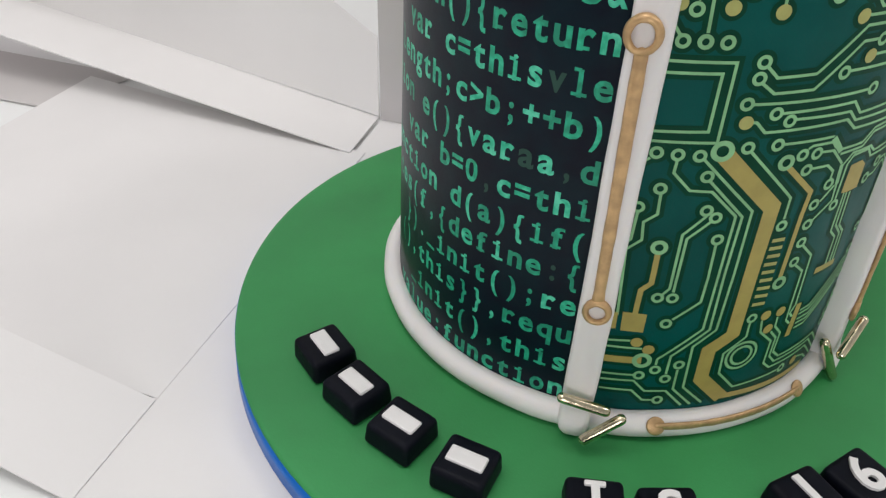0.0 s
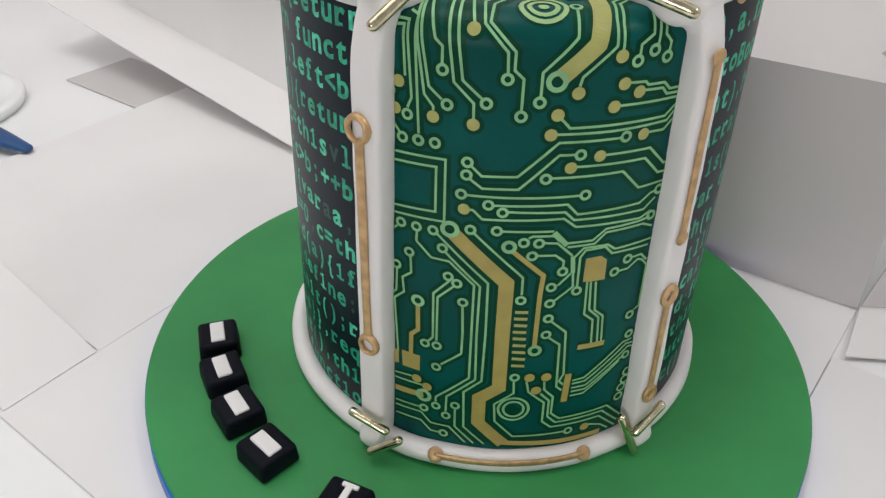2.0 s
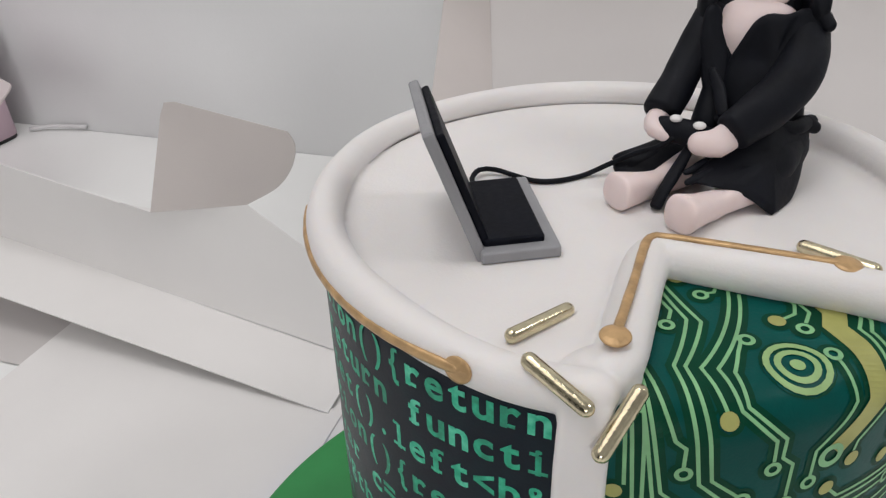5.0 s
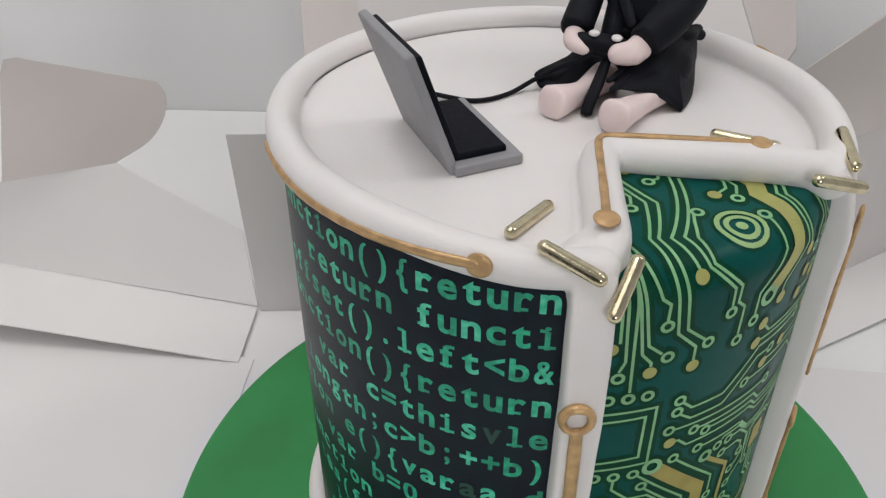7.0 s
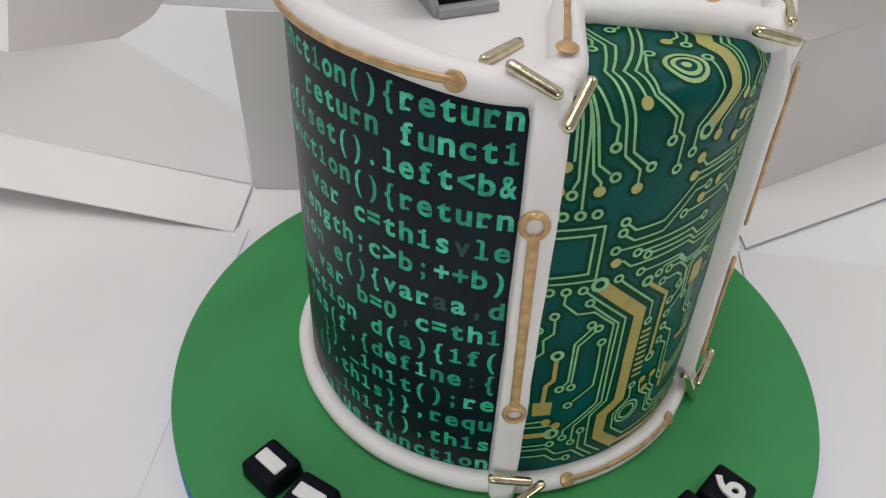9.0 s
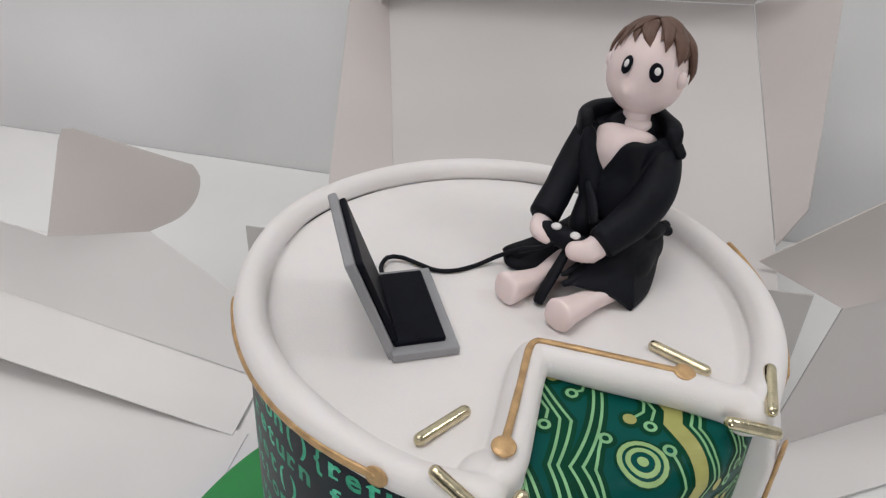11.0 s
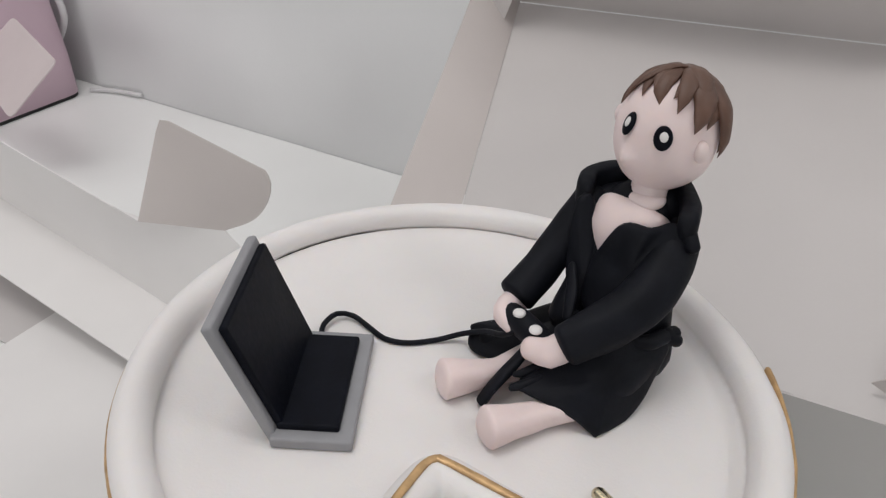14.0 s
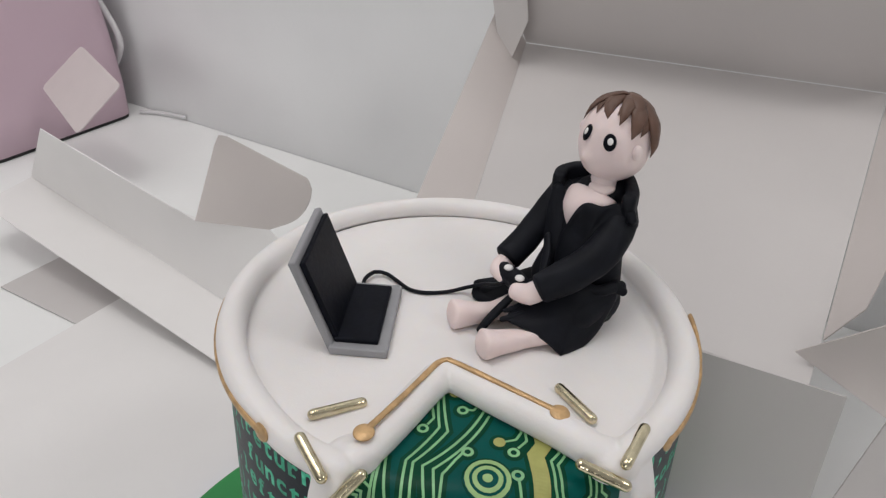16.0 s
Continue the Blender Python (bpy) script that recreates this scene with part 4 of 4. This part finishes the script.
track(0.75, MINT, (5.4, 130.3), (7.7, 127.4), (14.8, 127.9), (22.4, 138.2), (35.0, 138.3))
track(0.75, MINT, (5.3, 126.2), (7.9, 123.6), (15.2, 124.0), (22.7, 134.5), (25.8, 134.5))
track(0.75, MINT, (41.2, 138.7), (45.1, 138.5), (48.0, 142.3))
track(0.75, MINT, (35.1, 153.8), (38.7, 153.6), (39.4, 152.6), (43.2, 152.5), (44.8, 150.4), (47.4, 150.4))
track(0.75, MINT, (38.6, 151.2), (43.0, 151.0), (44.2, 149.1), (47.5, 148.9))
track(0.75, MINT, (33.8, 147.7), (47.5, 147.6))
track(0.75, MINT, (32.3, 133.7), (42.5, 133.7), (46.9, 127.7), (47.8, 127.9))
track(0.75, MINT, (26.3, 130.8), (41.7, 130.7), (45.8, 125.0), (47.9, 125.0))
track(0.75, MINT, (21.6, 127.6), (36.8, 127.8), (41.3, 121.5), (48.0, 121.8))
track(0.75, MINT, (4.8, 121.0), (12.0, 121.2), (27.9, 121.7))
track(0.75, MINT, (10.4, 118.5), (25.6, 119.1), (28.0, 115.6), (42.3, 116.1), (44.8, 118.6), (45.9, 118.9))
track(0.75, MINT, (13.4, 116.7), (25.3, 116.6), (27.4, 113.8), (43.7, 113.5), (46.4, 116.7))
track(0.75, MINT, (5.5, 116.4), (6.3, 116.4), (8.3, 113.7), (25.2, 114.5), (28.0, 111.4), (37.5, 111.1), (43.2, 110.7), (45.8, 112.4))
track(0.75, MINT, (12.6, 110.2), (23.4, 110.4))
track(0.75, MINT, (26.5, 106.0), (32.2, 106.1), (35.0, 109.4), (43.4, 109.7), (45.9, 110.3))
track(0.75, MINT, (26.7, 104.6), (32.8, 104.8), (35.2, 108.2), (44.3, 108.3), (47.1, 106.6))
track(0.75, MINT, (18.2, 108.1), (19.1, 108.8), (23.6, 108.8), (24.9, 106.9))
track(0.75, MINT, (21.7, 106.5), (24.5, 106.2), (28.1, 101.4))
track(0.75, MINT, (28.2, 95.0), (25.6, 90.9))
track(0.75, MINT, (28.7, 95.3), (29.1, 90.0), (25.3, 85.2))
track(0.75, MINT, (20.4, 102.1), (24.3, 102.0), (26.3, 99.8), (26.3, 97.6))
track(0.75, MINT, (30.1, 89.7), (29.9, 100.5), (31.0, 102.8), (35.6, 103.0), (37.4, 100.2), (47.0, 99.9))
track(0.75, MINT, (28.6, 100.8), (30.4, 103.7), (36.0, 103.7), (38.0, 101.6), (47.5, 102.0))
track(0.75, MINT, (32.4, 91.0), (32.8, 78.4), (35.2, 75.4), (35.7, 65.6))
track(0.75, MINT, (33.3, 90.8), (33.9, 79.9), (36.6, 76.0), (37.3, 64.9))
track(0.75, MINT, (34.5, 90.6), (35.3, 79.3), (37.7, 76.2), (38.4, 65.1))
track(0.75, MINT, (43.0, 96.8), (45.5, 96.9), (47.4, 94.1))
track(0.75, MINT, (40.1, 92.8), (42.3, 92.9), (44.7, 95.4), (46.0, 94.7), (47.7, 92.1), (47.8, 75.9), (46.3, 74.7))
track(0.75, MINT, (6.8, 108.7), (16.2, 96.4), (17.8, 94.2), (17.9, 87.7))
track(0.75, MINT, (-10.5, 106.0), (-12.5, 103.6))
track(0.75, MINT, (-5.8, 105.9), (-5.9, 102.5), (-2.4, 97.8), (1.7, 97.6), (7.4, 90.2), (7.4, 71.1), (7.4, 52.2), (-0.5, 40.8), (-0.5, 38.5))
track(0.75, MINT, (-1.2, 106.6), (10.4, 91.5), (10.6, 71.5), (10.4, 51.5), (6.3, 45.6), (6.7, 29.1), (12.0, 21.7))
track(0.75, MINT, (0.7, 100.8), (8.7, 90.0), (8.6, 71.4), (8.9, 51.8), (2.2, 42.1), (2.1, 34.9))
track(0.75, MINT, (-7.3, 96.2), (-7.1, 90.3), (-9.3, 87.6), (-8.9, 82.1), (-11.4, 78.6), (-10.5, 56.2))
track(0.75, MINT, (-10.7, 90.2), (-10.9, 81.9), (-12.0, 80.1))
track(0.75, MINT, (1.9, 90.5), (-1.7, 84.6), (-1.6, 66.9), (-2.7, 64.8))
track(0.75, MINT, (2.9, 88.7), (-0.7, 83.4), (-0.7, 65.7))
track(0.75, MINT, (5.1, 81.4), (5.4, 70.8), (5.3, 62.3), (0.5, 56.0))
track(0.75, MINT, (-11.5, 46.6), (-6.8, 47.3))
track(0.75, MINT, (-11.6, 44.3), (-4.1, 44.6))
track(0.75, MINT, (-11.3, 33.6), (-4.6, 34.0))
track(0.75, MINT, (-11.3, 31.2), (-4.3, 31.7), (-1.6, 27.7), (3.0, 27.9), (7.3, 21.4))
track(0.75, MINT, (-11.2, 27.4), (-4.3, 27.7), (-1.6, 23.9), (0.6, 24.0))
track(0.75, MINT, (4.4, 36.6), (4.5, 28.6), (9.4, 21.5))
track(0.75, MINT, (18.0, 52.1), (18.2, 46.8), (13.8, 41.5), (14.2, 33.4), (18.9, 26.1), (31.8, 26.1))
track(0.75, MINT, (21.0, 52.0), (21.7, 47.2), (25.8, 41.8), (25.9, 32.7), (28.3, 29.5), (41.5, 29.3), (47.3, 21.0))
track(0.75, MINT, (24.7, 46.1), (27.0, 42.5), (27.1, 34.9), (29.3, 31.5), (42.2, 31.5), (47.7, 23.4))
track(0.75, MINT, (25.3, 51.5), (25.5, 47.8), (27.9, 44.0), (27.9, 36.2), (30.2, 33.2), (43.5, 33.3), (48.9, 25.1))
track(0.75, MINT, (25.3, 76.9), (28.9, 72.2), (29.8, 54.0), (28.9, 51.0), (30.0, 49.2))
track(0.75, MINT, (25.1, 70.4), (27.8, 67.2), (28.4, 48.6), (29.9, 46.6))
track(0.75, MINT, (32.3, 50.3), (35.3, 50.6), (44.9, 61.8), (47.5, 62.1))
track(0.75, MINT, (32.3, 48.8), (35.7, 49.0), (46.0, 60.5), (48.5, 60.1))
track(0.75, MINT, (32.3, 46.9), (36.0, 46.9), (46.7, 58.9), (48.2, 58.6))
track(0.75, MINT, (32.3, 45.2), (36.0, 45.2), (45.4, 55.2))
track(0.75, MINT, (32.2, 43.3), (35.7, 43.3), (44.8, 53.7))
track(0.75, MINT, (38.8, 26.7), (42.4, 24.6), (45.0, 21.2))
track(1.60, MINT, (23.5, 110.0), (26.6, 105.3))
track(1.40, MINT, (28.2, 101.2), (28.7, 95.1))
track(1.50, OLIVE, (15.0, 103.7), (22.2, 94.9), (21.9, 87.7), (21.9, 67.5))
track(1.50, OLIVE, (-5.4, 78.3), (-5.3, 68.4), (-7.0, 65.8), (-7.1, 57.3))
patch(OLIVE, (31.3, 99.8), (34.8, 100.0), (36.4, 98.2), (36.6, 90.9), (33.1, 90.9), (31.3, 91.3))
patch(OLIVE, (-9.5, 57.5), (-4.7, 57.4), (-4.7, 50.7), (-9.3, 50.7))
patch(OLIVE, (-11.7, 57.2), (-10.4, 57.0), (-10.3, 51.2), (-11.6, 50.8))
track(2.10, OLIVE, (32.4, 64.8), (39.3, 64.5))
track(2.30, OLIVE, (31.1, 53.7), (30.8, 41.0))
track(2.50, OLIVE, (-11.4, 39.5), (-3.7, 40.0))
track(4.60, OLIVE, (2.4, 107.7), (14.4, 92.0), (14.4, 72.1), (14.6, 49.0), (10.1, 43.7), (10.2, 32.2), (16.7, 22.4))
track(2.20, OLIVE, (15.9, 23.0), (31.1, 21.6), (42.5, 21.3))
track(1.15, LIME, (16.8, 81.1), (19.7, 81.0))
track(1.15, LIME, (16.7, 78.5), (19.7, 78.4))
track(1.15, LIME, (16.8, 75.9), (19.8, 75.7))
track(1.15, LIME, (16.7, 73.2), (19.7, 73.0))
track(1.15, LIME, (16.8, 70.5), (19.8, 70.3))
track(1.15, LIME, (16.9, 67.7), (19.9, 67.5))
track(1.15, LIME, (16.9, 64.9), (20.0, 64.6))
track(1.15, LIME, (17.0, 62.1), (20.1, 61.8))
track(1.15, LIME, (17.0, 59.1), (20.1, 58.9))
for spot in ((-8.1, 142.4), (-5.7, 135.5), (0.2, 147.1), (-0.9, 156.4), (7.8, 148.6), (11.5, 155.5), (14.5, 145.6), (13.7, 184.9), (0.1, 192.1), (12.8, 201.1)):
    via(*spot)
for spot in ((17.8, 149.6), (24.6, 175.6), (25.7, 183.5), (36.1, 159.5), (39.5, 161.8), (42.6, 159.6)):
    via(*spot)
for spot in ((-10.0, 151.3), (-10.8, 143.5), (-2.6, 143.1), (5.5, 142.4), (4.6, 167.4), (9.5, 208.2), (22.9, 187.9), (32.7, 161.1), (25.0, 152.0)):
    pad(*spot)
track(0.75, MINT, (-8.6, 153.0), (-9.1, 166.3), (-11.7, 165.9))
track(0.75, MINT, (-8.1, 144.3), (-7.2, 147.3), (-8.3, 167.6), (-10.6, 167.7))
track(0.75, MINT, (-5.6, 137.4), (-6.7, 169.2), (-8.5, 170.3))
track(0.75, MINT, (-2.6, 144.9), (-2.6, 146.0), (-4.5, 149.0), (-7.4, 175.5))
track(0.75, MINT, (-0.9, 148.3), (-3.6, 151.4), (-6.9, 177.3))
track(0.75, MINT, (-1.0, 158.0), (-1.0, 162.5), (-2.5, 164.1), (-6.3, 179.7))
track(0.75, MINT, (5.5, 143.7), (5.4, 148.3), (1.4, 153.5), (-1.3, 179.6), (5.1, 193.6), (1.9, 206.8))
track(0.75, MINT, (7.0, 149.7), (3.1, 154.2), (0.5, 179.3), (7.9, 192.3), (4.2, 207.3))
track(0.75, MINT, (4.6, 168.6), (2.9, 178.6), (23.5, 203.7))
track(0.75, MINT, (11.5, 157.2), (11.3, 162.4), (6.6, 168.9), (5.5, 178.0), (22.4, 198.5))
track(0.75, MINT, (14.5, 147.3), (14.5, 155.7), (12.7, 157.9), (12.7, 162.6), (7.6, 169.4), (7.7, 176.6), (10.6, 182.0), (12.4, 184.6))
track(0.75, MINT, (1.1, 194.0), (2.6, 197.0), (0.1, 203.6))
track(0.75, MINT, (14.8, 201.4), (16.9, 201.1), (21.3, 204.5))
track(0.75, MINT, (17.9, 151.0), (17.9, 157.5), (24.0, 166.1), (24.5, 173.9))
track(0.75, MINT, (24.4, 187.9), (27.8, 188.0), (30.4, 190.2), (31.4, 195.0))
track(0.75, MINT, (27.3, 184.8), (30.6, 186.8), (32.6, 193.7))
track(0.75, MINT, (32.8, 162.6), (33.1, 169.1), (34.5, 176.1), (37.3, 178.1), (38.7, 181.9))
track(0.75, MINT, (25.1, 153.8), (25.5, 156.2), (31.5, 163.7), (31.9, 170.5), (33.6, 178.0), (36.8, 179.9), (38.0, 182.9))
track(0.75, MINT, (36.4, 160.9), (36.5, 163.6), (39.2, 165.8), (40.2, 171.4))
track(0.75, MINT, (40.1, 163.1), (41.2, 168.9))
track(0.75, MINT, (42.9, 161.0), (43.1, 163.4), (41.9, 165.4), (42.4, 168.2))
track(4.60, LIME, (21.3, 156.1), (27.8, 164.4), (30.8, 181.1), (34.3, 183.9), (36.5, 191.0))
target(17.8, 175.7)
roundel(18.5, 39.4)
for spot in ((1.6, 109.0), (20.7, 155.2), (-3.6, 40.1)):
    via(*spot, 2.9, 1.5)

# ---------- printed code ----------
GLYPHS = {}


def character(char, size=8.6):
    """The mesh of one printed character, bent to the cake's side at its front."""
    if char in GLYPHS:
        return GLYPHS[char]
    verts, faces = glyph_mesh(char, size, 0.22)
    xs = [v.x for v in verts]
    cx, wide = (min(xs) + max(xs)) / 2, max(xs) - min(xs)
    squeeze = min(1.25, 4.7 / max(wide, 0.1)) if char not in "il.,;:(){}1'" else 1.0
    bm = bmesh.new()

    def bent(x, y, lift):
        a = x / 80
        r = 80 + lift - 0.0216 * (y - 3)
        return Vector((r * math.sin(a), 80 - r * math.cos(a), y)) * 0.001

    made = [bm.verts.new(bent((v.x - cx) * squeeze, v.y * 1.22 if v.y < 4.5 else 5.5 + (v.y - 4.5) * 0.8, 0.07)) for v in verts]
    for f in faces:
        try:
            bm.faces.new([made[j] for j in f])
        except ValueError:
            pass
    bars = {"i": ((0, 0.45, 3.9), (-0.9, 5.2, 1.8)), "l": ((0, 0.45, 3.9), (-0.9, 6.6, 1.8)), "r": ((-0.5, 0.45, 3.0),), "f": ((-0.3, 0.45, 3.0),)}
    for bx, by, bw in bars.get(char, ()):
        bm.faces.new([bm.verts.new(bent(bx + sx * bw / 2, by + sy * 0.45, 0.075)) for sx, sy in ((-1, -1), (1, -1), (1, 1), (-1, 1))])
    me = bpy.data.meshes.new("character")
    bm.to_mesh(me)
    bm.free()
    me.materials.append(INK)
    GLYPHS[char] = me
    return me


def code_line(parent, text, last, base, pitch=4.22, faint=()):
    """One line of program text that ends at the angle last, wrapped round the cake."""
    for i, char in enumerate(reversed(text)):
        if char == " ":
            continue
        ob = new("character", character(char))
        ob.parent = parent
        ob.location = around(last - pitch * i, side(base + 3), base)
        ob.rotation_euler = (0, 0, radians(last - pitch * i))
        if i in faint:
            ob.material_slots[0].link = "OBJECT"
            ob.material_slots[0].material = INK_FAINT


for text, base, faint in (("{function(){return", 161.6, ()), ("  return functio", 151.4, ()), ("  offset().left<b&&", 141.0, ()), ("function(){return", 130.1, ()), ("  var c=thisvle", 118.7, (2,)),
                          ("length;c>b;++b)", 107.6, ()), ("tion e(){varaa,d", 96.0, (1, 3)), ("  var b=0,c=thi", 84.8, (5,)), ("function d(a){if(", 74.0, ()), ("tes(f,{define:{", 63.2, (1,)),
                          ("  })._init();re", 52.5, ()), ("(),this}},requ", 41.8, ()), ("  _init(),this", 30.5, ()), ("value:function", 19.9, ())):
    code_line(code_left, text, -16.2 if text.endswith(("functio", "&&")) else -20.42, base, faint=faint)
for text, base in (("),a.fn", 160.5), (" toBool", 148.9), ("ent),b.", 137.4), (" Array", 126.1), ("a.is(c)", 114.8), (" var d", 103.7), ("tch(e)", 92.5), (" fill(", 81.7), ("p.call", 71.0), ("  d:fun", 60.2), ("a=this", 49.3), (" auto,", 38.5), ("  c()}", 27.8)):
    code_line(code_right, text, 57.2 + 4.22 * (len(text) - 1), base)

# ---------- the stand mixer and the things beside the box ----------
mixer = thing("stand_mixer", "pink enamel stand mixer with a chrome knob against the wall", "mixer", box_place(-700, 140, 0))


def mixer_shell(name, rings, mat, label=""):
    """A rounded box skin through rings of (u0, u1, n0, n1, z, corner)."""
    bm = bmesh.new()
    rows = []
    for u0, u1, n0, n1, z, c in rings:
        row = []
        for cu, cn, start in ((u1 - c, n1 - c, 0), (u0 + c, n1 - c, 90), (u0 + c, n0 + c, 180), (u1 - c, n0 + c, 270)):
            for k in range(7):
                a = radians(start + 15 * k)
                row.append(bm.verts.new(box_place(cu + c * math.cos(a), cn + c * math.sin(a), z)))
        rows.append(row)
    for a, b in zip(rows, rows[1:]):
        for k in range(len(a)):
            bm.faces.new((a[k], a[(k + 1) % len(a)], b[(k + 1) % len(b)], b[k]))
    bm.faces.new(rows[0][::-1])
    bm.faces.new(rows[-1])
    return part(name, bm, mat, mixer, label)


mixer_shell("rubber_foot", [(-950, -606, 35, 206, 0.5, 15), (-950, -606, 35, 206, 4, 15)], RUBBER, "black rubber foot strip")
mixer_shell("pedestal", [(-952, -605, 34, 207, 4, 17), (-952, -604, 34, 207, 40, 20), (-945, -606, 37, 205, 90, 24), (-935, -613, 42, 202, 150, 28), (-925, -630, 48, 198, 330, 36)], PINK)
bm = bmesh.new()
ball(bm, box_place(-629, 25, 91), (0.019, 0.019, 0.019))
limb(bm, [box_place(-633, 40, 90), box_place(-631, 22, 90.5)], [0.013, 0.013], 16)
part("knob", bm, CHROME, mixer, "round chrome knob")
bm = bmesh.new()
block(bm, (0.130, 0.008, 0.060), ROOM @ Matrix.Translation(mm(-734, 41, 123)), 0.003)
part("recess", bm, MAROON, mixer, "dark maroon recess above the base")
bm = bmesh.new()
tube(bm, smooth_line([box_place(-658, 37, 112), box_place(-651, 37, 116), box_place(-647, 38, 124), box_place(-646, 39, 134)], 0.002), 0.0012, 8)
part("seam", bm, MAROON, mixer, "thin dark seam")
bm = bmesh.new()
cord = smooth_line([box_place(-660, 214, 140), box_place(-632, 213, 108), box_place(-617, 212, 84), box_place(-622, 213, 68), box_place(-640, 215, 47)], 0.006)
tube(bm, cord, 0.0038, 10)
part("power_cord", bm, CORD, mixer, "pale power cord")
bm = bmesh.new()
cord = smooth_line([box_place(-604, 212, 3), box_place(-588, 220, 4), box_place(-567, 225, 4), box_place(-548, 228, 4)], 0.01)
tube(bm, cord, 0.0022, 8)
tagged(part("cable", bm, CORD), "pale cable lying along the foot of the wall", "cable")

bm = bmesh.new()
sheet(bm, [box_place(*p) for p in rounded([(-581, 92, 69.6), (-548, 120, 110), (-454, 87, 99.9), (-486, 57, 56.9)], (0, 1, 2, 3), 7)], 0.0012)
part("card_tag", bm, TAG, mixer, "cream card tag", smooth=False)

plate = thing("white_lid", "round white plastic lid lying on the worktop", "lid", (-0.424, 0.104, 0.0))
bm = bmesh.new()
lathe(bm, [(0.0, 0.004), (0.045, 0.004), (0.048, 0.007), (0.056, 0.008), (0.058, 0.006), (0.056, 0.0005), (0.0, 0.0005)], 64)
bmesh.ops.remove_doubles(bm, verts=bm.verts, dist=1e-6)
bmesh.ops.transform(bm, matrix=Matrix.Translation((-0.424, 0.104, 0)), verts=bm.verts)
part("disc", bm, WORKTOP, plate)
bm = bmesh.new()
block(bm, (0.034, 0.020, 0.016), Matrix.Translation((-0.430, 0.112, 0.0125)) @ Matrix.Rotation(radians(35), 4, "Z"), 0.004, 3)
part("grip", bm, WORKTOP, plate)
bm = bmesh.new()
limb(bm, [Vector((-0.316, 0.070, 0.006)), Vector((-0.346, 0.074, 0.008)), Vector((-0.390, 0.079, 0.008)), Vector((-0.445, 0.085, 0.008))], [0.004, 0.0085, 0.0090, 0.0090], 14, 0, 0.5, (0, 0, 1), square=0.7)
tagged(part("blue_tool", bm, NAVY), "blue plastic spatula handle lying by the box", "tool")
bm = bmesh.new()
block(bm, (0.05, 0.04, 0.012), Matrix.Translation((-0.362, 0.034, 0.0065)) @ Matrix.Rotation(radians(-30), 4, "Z"), 0.001)
packet = tagged(part("small_packet", bm, CORD, smooth=False), "small white packet with a red printed square", "packet")
bm = bmesh.new()
block(bm, (0.026, 0.020, 0.0006), Matrix.Translation((-0.362, 0.038, 0.0129)) @ Matrix.Rotation(radians(-30), 4, "Z"))
part("printed_square", bm, LABEL_RED, packet, "red printed square", smooth=False)
bm = bmesh.new()
block(bm, (0.021, 0.015, 0.0006), Matrix.Translation((-0.362, 0.038, 0.0133)) @ Matrix.Rotation(radians(-30), 4, "Z"))
part("label_panel", bm, CORD, packet, "white label panel", smooth=False)
